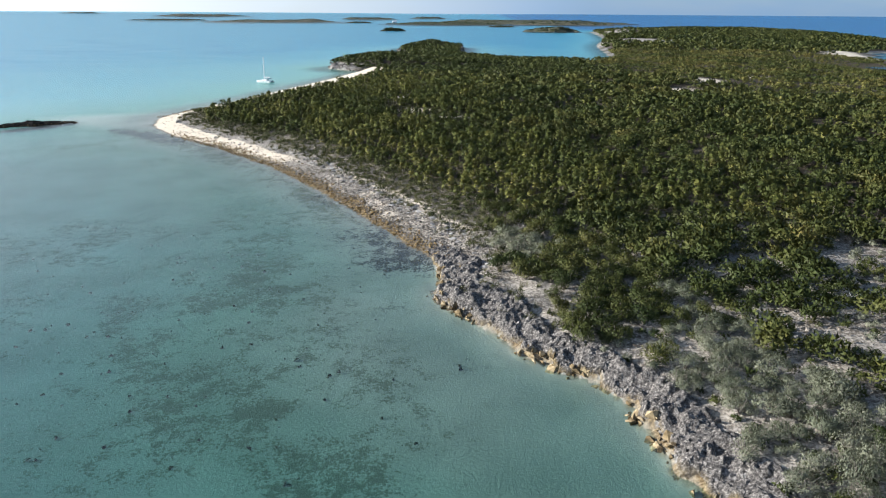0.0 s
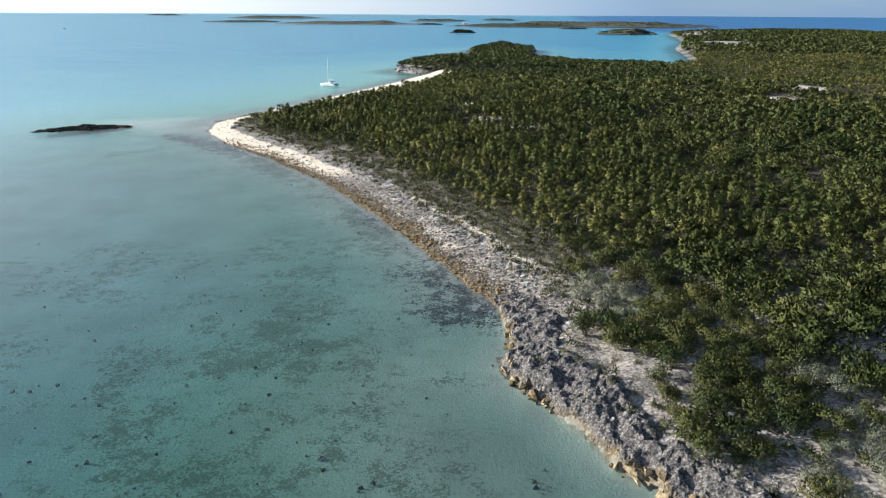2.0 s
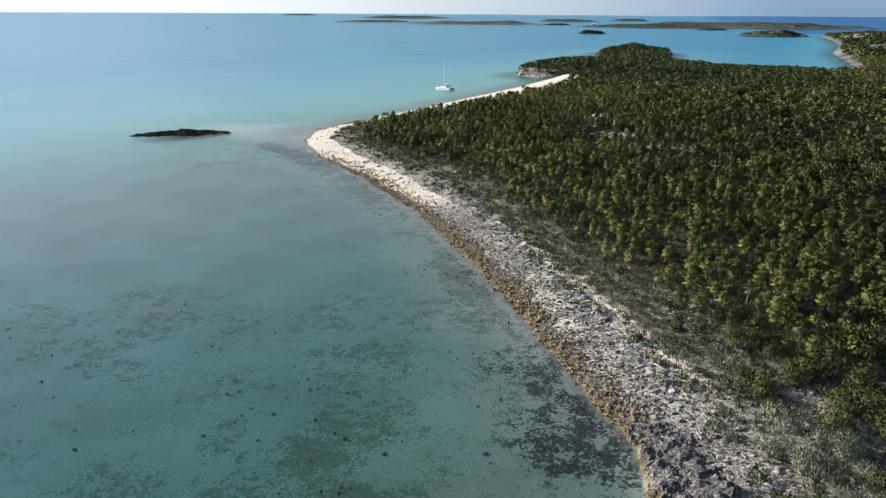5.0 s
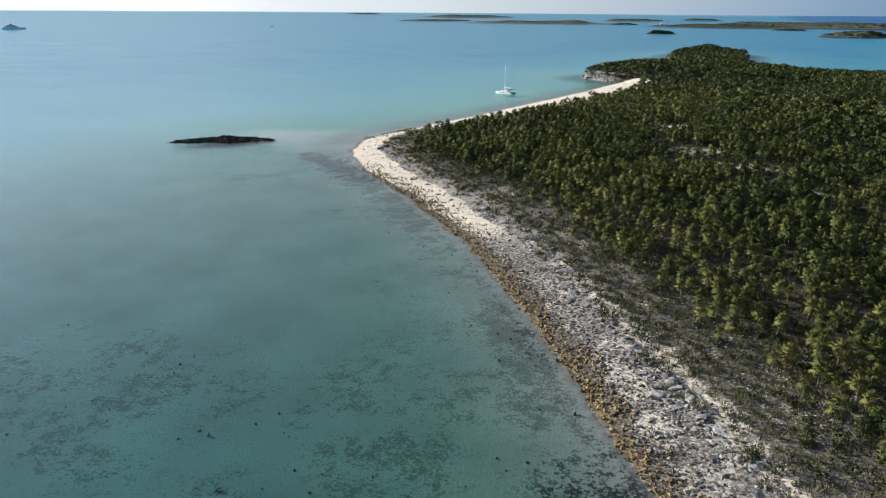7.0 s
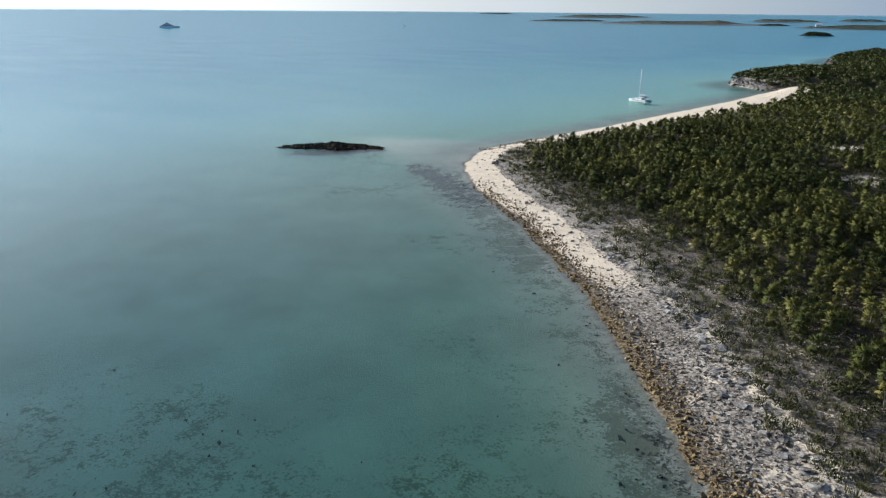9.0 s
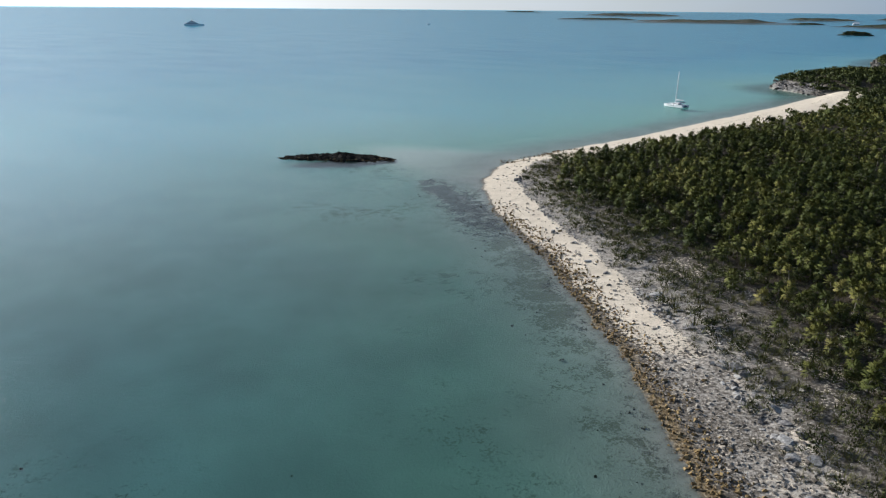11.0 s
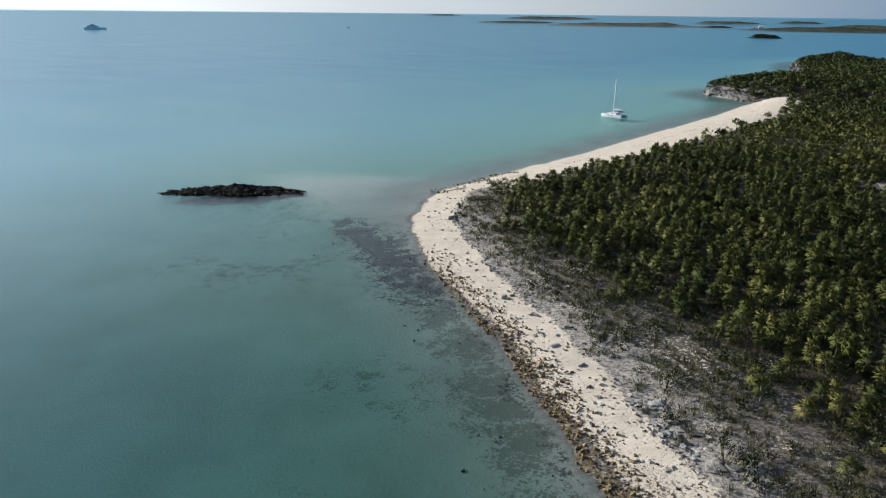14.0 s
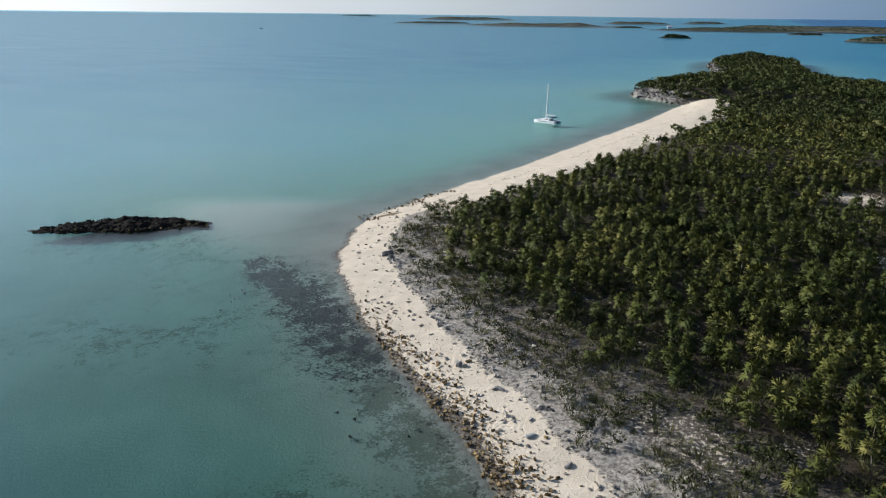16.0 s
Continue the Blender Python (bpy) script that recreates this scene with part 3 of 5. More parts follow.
def leafy(seed, lobes, leaves, leaf, squash=0.8, up=0.0, slim=0.24):
    """A shrub of several lobes covered with small pointed leaf sprays, about 1 m in radius."""
    r = np.random.RandomState(seed)
    v, f, n = [], [], []
    centres = [(r.uniform(-0.5, 0.5), r.uniform(-0.5, 0.5), r.uniform(0.35, 0.8) * squash, r.uniform(0.35, 0.6)) for _ in range(lobes)]
    for k in range(leaves):
        cx, cy, cz, rad = centres[k % lobes]
        d = r.normal(size=3)
        d[2] = abs(d[2]) * 0.9 - 0.25
        d /= np.linalg.norm(d)
        p = np.array([cx, cy, cz]) + d * rad * r.uniform(0.6, 1.08) * np.array([1, 1, squash])
        p[2] = max(p[2], 0.06)
        grow = d * 0.45 + np.array([0, 0, up + 0.25]) + r.normal(size=3) * 0.6
        grow /= np.linalg.norm(grow)
        s = np.cross(grow, d + r.normal(size=3) * 0.35)
        s /= np.linalg.norm(s)
        l = leaf * r.uniform(0.7, 1.4)
        b0 = len(v)
        v += [p - s * l * slim, p + s * l * slim, p + grow * l * 1.15]
        f.append((b0, b0 + 1, b0 + 2))
        whole = np.array([p[0], p[1], p[2] - 0.3 * squash])
        n += [d + 0.5 * whole + 0.3 * r.normal(size=3)] * 3
    return faced(v, f, n)


def tuft(seed, blades, tall=1.0):
    r = np.random.RandomState(seed)
    v, f = [], []
    for k in range(blades):
        a, o = r.uniform(0, 6.28), r.uniform(0, 0.55)
        b0 = len(v)
        q = np.array([math.cos(a), math.sin(a), 0])
        s = np.array([-q[1], q[0], 0]) * 0.035
        root = q * o
        v += [root - s, root + s, root + q * r.uniform(0.1, 0.55) + np.array([0, 0, tall * r.uniform(0.3, 0.8)])]
        f.append((b0, b0 + 1, b0 + 2))
    return np.array(v, float), np.array(f)


def hull_rock(seed, points=9, flat=0.55):
    r = np.random.RandomState(seed)
    bm = bmesh.new()
    for _ in range(points):
        d = r.normal(size=3)
        d /= np.linalg.norm(d)
        d *= r.uniform(0.75, 1.05)
        bm.verts.new((d[0], d[1] * r.uniform(0.6, 1), d[2] * flat))
    bmesh.ops.convex_hull(bm, input=bm.verts)
    bmesh.ops.delete(bm, geom=[g for g in bm.verts if not g.link_faces], context="VERTS")
    bmesh.ops.triangulate(bm, faces=bm.faces)
    bm.verts.index_update()
    v = np.array([p.co[:] for p in bm.verts])
    f = np.array([[p.index for p in q.verts] for q in bm.faces])
    bm.free()
    return v, f


def trunk_shape(seed, sides=6, rings=4, radius=0.085, tall=1.0, taper=0.75, bend=0.12):
    r = np.random.RandomState(seed)
    bx, by = r.uniform(-bend, bend, 2)
    v, f = [], []
    for k in range(rings + 1):
        s = k / rings
        q = radius * (1.35 - 0.35 * min(1, s * 4)) * (1 - (1 - taper) * s)
        for j in range(sides):
            a = 6.2832 * j / sides
            v.append((bx * s * s + q * math.cos(a), by * s * s + q * math.sin(a), tall * s))
        if k:
            o = (k - 1) * sides
            for j in range(sides):
                j2 = (j + 1) % sides
                f += [(o + j, o + j2, o + sides + j2), (o + j, o + sides + j2, o + sides + j)]
    return np.array(v), np.array(f), (bx, by)


def scatter(x0, x1, y0, y1, step, seed, jitter=0.85):
    """A jittered grid of places over a stretch of the plan."""
    r = np.random.RandomState(seed)
    x, y = np.meshgrid(np.arange(x0, x1, step), np.arange(y0, y1, step))
    x, y = x.ravel() + r.uniform(-1, 1, x.size) * step * jitter / 2, y.ravel() + r.uniform(-1, 1, y.size) * step * jitter / 2
    keep = x < 0.72 * y + 45
    return x[keep], y[keep], r


WALK_X, WALK_Y = np.array([0, -1, -3, -12, -18, -32, -44, -58.0]), np.array([0, 26, 51, 94, 112, 140, 161, 187.0])


def nearest(x, y):
    return np.sqrt(np.min([(x - a) ** 2 + (y - b_) ** 2 for a, b_ in zip(WALK_X, WALK_Y)], axis=0))


def palm_share(x, y, d):
    """How much of the growth is palm: most of the flat behind the beach, little on the near rocks and the far hills."""
    return ease(y + 0.25 * x, 148, 184) * (1 - ease(y, 380, 540)) * (1 - 0.85 * ease(d + 40 * vnoise(x, y, 30, 95, 2), 75, 150) * ease(x, -10, 60)) * (0.5 + 0.4 * (1 - ease(x, 10, 60)) + 0.8 * vnoise(x, y, 26, 61, 2))


def growth(x, y, d):
    """Chance that a plant stands there."""
    f = strip(y)
    p = ease(d, f - 1, f + 5) * (0.55 + 0.75 * vnoise(x, y, 11, 62, 2) - 1.1 * ease(y, 118, 140) * (1 - ease(d, f + 6, f + 24)) * (0.62 - vnoise(x, y, 8, 68, 2)))
    p = p * (1 - 0.28 * hump(x, y, 38, 98, 24, 26) * (vnoise(x, y, 7, 70, 2) < 0.55))
    p = p * (1 - 0.55 * hump(x, y, 64, 88, 32, 30) * (1 - ease(vnoise(x, y, 9, 69, 2), 0.4, 0.58)))
    return np.clip(p, 0, 1) * (1 - ease(open_ground(x, y), 0.3, 0.6)) * (0.4 + 0.6 * np.maximum(ease(d, f + 3, f + 14), 0.8 * (1 - ease(y, 118, 140))))


# ---------- forest ----------
PALM_MID = [palm_crown(100 + k, 14, 6) for k in range(6)]
PALM_FAR = [palm_crown(120 + k, 9, 4) for k in range(5)]
BUSH_MID = [leafy(140 + k, 7, 78, 0.27, 0.9, 0.05, 0.45) for k in range(6)]
BUSH_FINE = [leafy(240 + k, 8, 225, 0.175, 1.0, 0.25, 0.36) for k in range(6)]
BUSH_FAR = [leafy(160 + k, 6, 48, 0.3, 0.85, 0.0, 0.5) for k in range(5)]
BUSH_HILL = [leafy(180 + k, 6, 26, 0.4, 0.6, 0.0, 0.6) for k in range(5)]
POLES = [trunk_shape(200 + k, 3, 2, 0.06, 1.0, 0.8, 0.1)[:2] for k in range(3)]

px, py, rng = scatter(-130, 330, 50, 522, 2.6, 7)
pd = inland(px, py)
near = nearest(px, py)
keep = (rng.uniform(0, 1, px.size) < growth(px, py, pd)) & (pd > 4) & (near < 330)
px, py, pd, near = px[keep], py[keep], pd[keep], near[keep]
pz = height(px, py, pd)
is_palm = rng.uniform(0, 1, px.size) < palm_share(px, py, pd)
thin = (~is_palm) & (rng.uniform(0, 1, px.size) < 0.75 * (1 - ease(vnoise(px, py, 7, 73, 2), 0.36, 0.6))) * (near > 60) | is_palm & (rng.uniform(0, 1, px.size) < 0.1 * (1 - ease(px, 20, 60)) + 0.5 * (vnoise(px, py, 9, 74, 2) < 0.36))
px, py, pd, near, pz, is_palm = px[~thin], py[~thin], pd[~thin], near[~thin], pz[~thin], is_palm[~thin]
lush = 0.6 * vnoise(px, py, 18, 63, 2) + 1.5 * (vnoise(px, py, 8, 75, 2) - 0.5) + 0.28
lush = np.clip(lush, 0.02, 1.3)
# the palms and shrubs that the walk passes nearest are things of their own
order = np.argsort(near + 0.35 * pd)
palm_near = [i for i in order if is_palm[i]][:290]
bush_near = [i for i in order if not is_palm[i] and py[i] < 215][:230]
single = np.zeros(px.size, bool)
single[palm_near], single[bush_near] = True, True

far_palm = is_palm & ~single
tall = rng.uniform(1.2, 2.7, px.size) * (0.5 + 1.15 * lush)
tall = tall * (0.7 + 0.3 * ease(pd, strip(py) + 2, strip(py) + 16)) * (1 - 0.45 * ease(py, 335, 350) * (1 - ease(pd, strip(py) + 2, strip(py) + 18)))
wide = rng.uniform(1.0, 1.6, px.size)
turns = rng.uniform(0, 6.28, px.size)
# the tint lightens away from the walk: sunlit crowns painted into the colour
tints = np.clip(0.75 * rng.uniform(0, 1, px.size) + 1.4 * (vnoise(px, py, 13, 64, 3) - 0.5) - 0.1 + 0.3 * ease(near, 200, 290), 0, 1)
i = np.nonzero(far_palm & (near > 225))[0]
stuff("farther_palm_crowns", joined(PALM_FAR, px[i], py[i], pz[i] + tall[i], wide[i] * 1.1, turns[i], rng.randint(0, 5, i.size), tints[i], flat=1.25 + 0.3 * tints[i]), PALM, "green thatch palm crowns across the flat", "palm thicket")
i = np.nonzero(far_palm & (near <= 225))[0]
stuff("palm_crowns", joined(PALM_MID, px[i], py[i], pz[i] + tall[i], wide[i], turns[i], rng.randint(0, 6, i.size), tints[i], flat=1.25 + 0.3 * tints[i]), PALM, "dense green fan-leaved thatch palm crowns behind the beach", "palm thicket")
# lower leaves: tint cut to 0.4 paints the shade beneath the crowns
stuff("lower_palm_leaves", joined(PALM_FAR, px[i], py[i], pz[i] + 0.45 * tall[i], wide[i] * 0.95, turns[i] + 1.2, rng.randint(0, 5, i.size), tints[i] * 0.4, flat=0.9 + 0.3 * tall[i]), PALM, "shaggy lower leaves of the thatch palm thicket, tinted dark as shade", "palm thicket")
stuff("palm_trunks", joined(POLES, px[i], py[i], pz[i] - 0.1, np.full(i.size, 1.0), turns[i], rng.randint(0, 3, i.size), tints[i], flat=tall[i] + 0.1), BARK, "thin grey trunks of the thatch palm thicket", "palm thicket")
i = np.nonzero(~is_palm & ~single)[0]
bulk = rng.uniform(1.0, 2.6, px.size) * (0.42 + 1.35 * lush) * (0.75 + 0.25 * ease(pd, strip(py), strip(py) + 14))
bulk = np.minimum(1.15 * bulk, 3.3 + 0.35 * tints + 0.6 * ease(near, 150, 260))
j = i[near[i] < 165]
stuff("near_shrub_thicket", joined(BUSH_FINE, px[j], py[j], pz[j] - 0.1, bulk[j], turns[j], rng.randint(0, 6, j.size), tints[j]), BUSH, "dense rounded olive-green coastal shrubs near the rocks", "shrubs")
i = i[near[i] >= 165]
stuff("shrub_thicket", joined(BUSH_MID, px[i], py[i], pz[i] - 0.1, bulk[i], turns[i], rng.randint(0, 6, i.size), tints[i]), BUSH, "dense olive-green evergreen coastal shrubs", "shrubs")

# undergrowth between the trunks
ux, uy, rng = scatter(-125, 200, 55, 420, 3.6, 8)
ud = inland(ux, uy)
keep = (rng.uniform(0, 1, ux.size) < growth(ux, uy, ud) * 0.75) & (nearest(ux, uy) < 260)
ux, uy, ud = ux[keep], uy[keep], ud[keep]
stuff("undergrowth", joined(BUSH_FAR, ux, uy, height(ux, uy, ud) - 0.1, rng.uniform(0.6, 1.2, ux.size), rng.uniform(0, 6, ux.size), rng.randint(0, 5, ux.size), rng.uniform(0, 0.2, ux.size)), BUSH, "low dark green undergrowth between palm trunks", "undergrowth")

# the middle distance
mx, my, rng = scatter(-130, 760, 150, 1060, 4.2, 9)
mdist = nearest(mx, my)
keep = (mdist >= 330) & ((mdist < 800) | (mx < 60))
mx, my = mx[keep], my[keep]
md = inland(mx, my)
keep = (md > strip(my) * 0.9 + 1) & (rng.uniform(0, 1, mx.size) < (0.6 + 0.5 * vnoise(mx, my, 16, 65, 2)) * (1 - ease(open_ground(mx, my), 0.3, 0.6))) & (hump(mx, my, 488, 795, 32, 60) < 0.4)
mx, my, md = mx[keep], my[keep], md[keep]
mz = height(mx, my, md)
mp = rng.uniform(0, 1, mx.size) < palm_share(mx, my, md) * 0.8
# the raised tint paints sunlight onto the distant crowns
mt = np.clip(0.6 * rng.uniform(0, 1, mx.size) + 1.5 * (vnoise(mx, my, 32, 66, 3) - 0.5) + 0.3, 0, 1)
i = np.nonzero(mp)[0]
stuff("distant_palms", joined(PALM_FAR, mx[i], my[i], mz[i] + rng.uniform(1.6, 3.6, i.size), rng.uniform(1.4, 2.1, i.size), rng.uniform(0, 6, i.size), rng.randint(0, 5, i.size), mt[i]), PALM, "distant green thatch palm crowns across the cay", "palm thicket")
i = np.nonzero(~mp)[0]
j = i[(my[i] > 430) & (mx[i] < 130)]
stuff("headland_shrubs", joined(BUSH_MID, mx[j], my[j], mz[j] - 0.2, rng.uniform(1.8, 3.2, j.size) * (0.7 + 0.6 * vnoise(mx[j], my[j], 17, 76, 2)) * (1 + 0.2 * ease(my[j], 560, 640)), rng.uniform(0, 6, j.size), rng.randint(0, 6, j.size), 0.55 * mt[j]), BUSH, "dense dark green scrub rounding off the headland", "shrubs")
i = i[(my[i] <= 430) | (mx[i] >= 130)]
stuff("distant_shrubs", joined(BUSH_FAR, mx[i], my[i], mz[i] - 0.2, rng.uniform(1.6, 2.9, i.size) * (0.55 + 0.75 * ease(vnoise(mx[i], my[i], 17, 76, 2), 0.2, 0.8)) * (1 - 0.6 * hump(mx[i], my[i], 415, 650, 60, 90)), rng.uniform(0, 6, i.size), rng.randint(0, 5, i.size), mt[i]), BUSH, "distant low olive-green scrub covering the cay", "shrubs")

# the far hills
hx, hy, rng = scatter(-80, 1000, 600, 2300, 10.0, 10)
hdist = nearest(hx, hy)
keep = (hdist >= 800) & (hx > 60)
hx, hy = hx[keep], hy[keep]
hd = inland(hx, hy)
bare = np.maximum.reduce([hump(hx, hy, 300, 1060, 60, 40), hump(hx, hy, 490, 810, 34, 55), 0.7 * hump(hx, hy, 400, 1600, 34, 80)])
keep = (hd > 5) & (rng.uniform(0, 1, hx.size) > 1.3 * bare)
hx, hy, hd = hx[keep], hy[keep], hd[keep]
stuff("hill_scrub", joined(BUSH_HILL, hx, hy, height(hx, hy, hd) - 0.4, rng.uniform(3.4, 6.5, hx.size), rng.uniform(0, 6, hx.size), rng.randint(0, 5, hx.size),
      np.clip(rng.uniform(0, 0.6, hx.size) + 0.8 * (vnoise(hx, hy, 90, 67, 3) - 0.4), 0, 1)), BUSH, "far green scrub on low hills", "shrubs")


# scrub over the land on the far side of the cay, beside and behind the start
qx, qy = np.meshgrid(np.arange(34, 420, 5.5), np.arange(-60, 620, 5.5))
rng = np.random.RandomState(12)
qx, qy = qx.ravel() + rng.uniform(-2.5, 2.5, qx.size), qy.ravel() + rng.uniform(-2.5, 2.5, qy.size)
qd = inland(qx, qy)
keep = (qd > 6) & ((qx > 0.72 * qy + 44) | (qy < 50)) & (rng.uniform(0, 1, qx.size) < 0.5 + 0.8 * vnoise(qx, qy, 20, 78, 2))
qx, qy, qd = qx[keep], qy[keep], qd[keep]
stuff("inland_scrub", joined(BUSH_MID, qx, qy, height(qx, qy, qd) - 0.2, rng.uniform(1.4, 3.4, qx.size), rng.uniform(0, 6, qx.size), rng.randint(0, 5, qx.size), np.clip(rng.uniform(0, 0.55, qx.size) + 0.8 * (vnoise(qx, qy, 30, 79, 2) - 0.5), 0, 1)), BUSH, "olive-green scrub covering the inner cay", "shrubs")


# ---------- single palms and shrubs ----------
def make_palm(seed, tall_, dead):
    ob = tagged(new("thatch_palm"), "thatch palm with fan leaves and slender grey trunk in sandy scrub", "palm tree", "palms behind the shore")
    tv, tf, (bx, by) = trunk_shape(seed, 7, 5, 0.085, tall_, 0.75, 0.35)
    child("trunk", mesh("trunk", tv, tf, BARK, True), ob)
    cv, cf, cn = palm_crown(seed + 5, 18, 8)
    child("crown", mesh("crown", cv * np.array([1.15, 1.15, 1.6]) + np.array([bx, by, tall_]), cf, PALM, False, {"tint": np.full(len(cv), (seed * 37 % 100) / 100)}, cn), ob)
    if dead:
        dv, df, dn = palm_crown(seed + 9, 6, 3, 1)
        child("dead_frond_skirt", mesh("dead_frond_skirt", dv * 1.05 + np.array([bx, by, tall_ - 0.1]), df, DEAD, normals=dn), ob, "hanging brown dead fronds")
    return ob


def spread_copies(kinds, places, rng_, low, high, zs):
    for n, (x, y) in enumerate(places):
        k = n if n < len(kinds) else rng_.randint(len(kinds))
        s = rng_.uniform(low, high)
        m = pose(x, y, zs[n], rng_.uniform(-4, 4), rng_.uniform(-4, 4), rng_.uniform(0, 360))
        if n < len(kinds):
            ob = kinds[k]
            ob.matrix_basis = m
            ob.scale = (s, s, s)
        else:
            ob = copy_thing(kinds[k], m)
            ob.scale = (s, s, s)


rng = np.random.RandomState(5)
palms = [make_palm(300 + 13 * k, 1.0 + 0.2 * k, k % 2 == 0) for k in range(8)]
spread_copies(palms, [(px[i], py[i]) for i in palm_near], rng, 0.85, 1.2, [pz[i] - 0.08 for i in palm_near])


def make_shrub(name, seed, mat, label, leaves, leaf, squash, up, twig, group):
    ob = tagged(new(name), label, "shrub", group)
    v, f, n = leafy(seed, 7, leaves, leaf, squash, up)
    child("foliage", mesh("foliage", v, f, mat, False, {"tint": np.full(len(v), (seed * 41 % 100) / 100)}, n), ob)
    r = np.random.RandomState(seed)
    vs, fs, base = [], [], 0
    for _ in range(twig):
        a, l, o = r.uniform(0, 6.28), r.uniform(0.6, 1.05), r.uniform(0.25, 0.75)
        tv, tf, _b = trunk_shape(r.randint(9999), 4, 2, 0.03, l, 0.4, 0.1)
        tv[:, 0] += tv[:, 2] * math.cos(a) * o
        tv[:, 1] += tv[:, 2] * math.sin(a) * o
        vs.append(tv * np.array([1, 1, squash]))
        fs.append(tf + base)
        base += len(tv)
    child("woody_stem", mesh("woody_stem", np.concatenate(vs), np.concatenate(fs), BARK, True), ob)
    return ob


def silvery(x, y, d):
    return (hump(x, y, 18, 130, 7, 9) + hump(x, y, 46, 78, 20, 20) + hump(x, y, 36, 64, 9, 10) + hump(x, y, 52, 108, 10, 8) + 0.8 * vnoise(x, y, 6, 71)) > 0.86


dark_kinds = [make_shrub("shrub", 400 + 7 * k, BUSH, "rounded olive-green evergreen shrub with bare grey twigs", 1000, 0.115, 1.0, 0.3, 9, "shrubs on the near rocks") for k in range(6)]
silver_kinds = [make_shrub("silver_shrub", 460 + 7 * k, SILVER, "silvery grey-green bushy coastal shrub on limestone", 1500, 0.08, 0.9, 0.9, 12, "silver shrubs on the near rocks") for k in range(5)]
sil = [i for i in bush_near if silvery(px[i], py[i], pd[i])]
drk = [i for i in bush_near if i not in set(sil)]
spread_copies(dark_kinds, [(px[i], py[i]) for i in drk], rng, 1.5, 2.9, [pz[i] - 0.1 for i in drk])
extra = [(38, 74), (42, 70), (36, 66), (45, 80), (33, 77), (48, 90), (40, 84), (52, 104), (30, 82)]
spread_copies(silver_kinds, [(px[i], py[i]) for i in sil] + extra, rng, 1.4, 2.5, [pz[i] - 0.1 for i in sil] + list(height(*np.array(extra, float).T) - 0.1))

big = [(13.5, 133), (17, 129), (15.5, 138), (19.5, 134), (44, 66), (50, 74), (47, 60)]
for k, (x, y) in enumerate(big):
    ob = copy_thing(silver_kinds[k % 5], pose(x, y, float(height(float(x), float(y))[0]) - 0.1, 0, 0, 77 * k))
    ob.scale = (2.8 + 0.15 * (k % 3),) * 3

# small shrubs scattered over the near rocks
rx_, ry_, rng = scatter(20, 112, 54, 152, 2.4, 38)
rd_ = inland(rx_, ry_)
keep = (rd_ > 6) & (rng.uniform(0, 1, rx_.size) < 0.8 * (1 - ease(ry_ - 0.45 * rx_, 84, 100)) * vnoise(rx_, ry_, 6, 39, 2))
rx_, ry_, rd_ = rx_[keep], ry_[keep], rd_[keep]
rz_ = height(rx_, ry_, rd_) - 0.05
g = rng.uniform(0, 1, rx_.size) < 0.55
for name, mat, q, label in (("small_silver_shrubs", SILVER, g, "small silvery shrubs dotted over grey limestone"), ("small_green_shrubs", BUSH, ~g, "small olive-green shrubs dotted over grey limestone")):
    stuff(name, joined(BUSH_FINE, rx_[q], ry_[q], rz_[q], rng.uniform(0.5, 1.35, q.sum()), rng.uniform(0, 6, q.sum()), rng.randint(0, 6, q.sum()), rng.uniform(0, 1, q.sum())), mat, label, "shrubs")

# low scrub and dry grass on the strip in front of the palms
TUFTS = [tuft(500 + k, 36) for k in range(4)]
LOW = [leafy(520 + k, 6, 84, 0.17, 0.75, 0.6, 0.3) for k in range(5)]
tx, ty, rng = scatter(-125, 60, 95, 345, 1.4, 11)
td = inland(tx, ty)
f = strip(ty)
keep = rng.uniform(0, 1, tx.size) < ease(td, f - 9, f - 3) * (1 - 0.5 * ease(td, f + 10, f + 22)) * np.clip(2.6 * vnoise(tx, ty, 7, 72, 3) - 0.25, 0, 1) * (0.25 + 0.75 * ease(ty, 130, 142)) * (td > 3)
tx, ty, td = tx[keep], ty[keep], td[keep]
tz = height(tx, ty, td)
g = rng.uniform(0, 1, tx.size) < 0.58
stuff("dry_grass", joined(TUFTS, tx[g], ty[g], tz[g] - 0.05, rng.uniform(0.7, 1.7, g.sum()), rng.uniform(0, 6, g.sum()), rng.randint(0, 4, g.sum()), rng.uniform(0, 1, g.sum())), DRY, "dry brown-green grass tufts above the beach", "grass")
g = ~g
stuff("low_scrub", joined(LOW, tx[g], ty[g], tz[g] - 0.05, rng.uniform(0.7, 2.0, g.sum()), rng.uniform(0, 6, g.sum()), rng.randint(0, 5, g.sum()), rng.uniform(0, 0.6, g.sum())), SCRUB, "low straggly grey-green scrub on the dune", "shrubs")


# ---------- shore stones ----------
ROCKS = [hull_rock(600 + k, 8, 0.75) for k in range(9)]
SLABS = [hull_rock(620 + k, 9, 0.26) for k in range(6)]


def stones_at(x0, x1, y0, y1, step, seed, chance, shapes, lo, hi, sink=0.2):
    x, y, r = scatter(x0, x1, y0, y1, step, seed, 1.0)
    d = inland(x, y)
    k = r.uniform(0, 1, x.size) < chance(x, y, d)
    x, y, d = x[k], y[k], d[k]
    s = lo + (hi - lo) * r.uniform(0, 1, x.size) ** 2.2
    return joined(shapes, x, y, height(x, y, d) + s * sink, s, r.uniform(0, 6.28, x.size), r.randint(0, len(shapes), x.size), r.uniform(0, 1, x.size), lean=r.uniform(-0.3, 0.3, x.size), flat=r.uniform(0.8, 1.6, x.size))


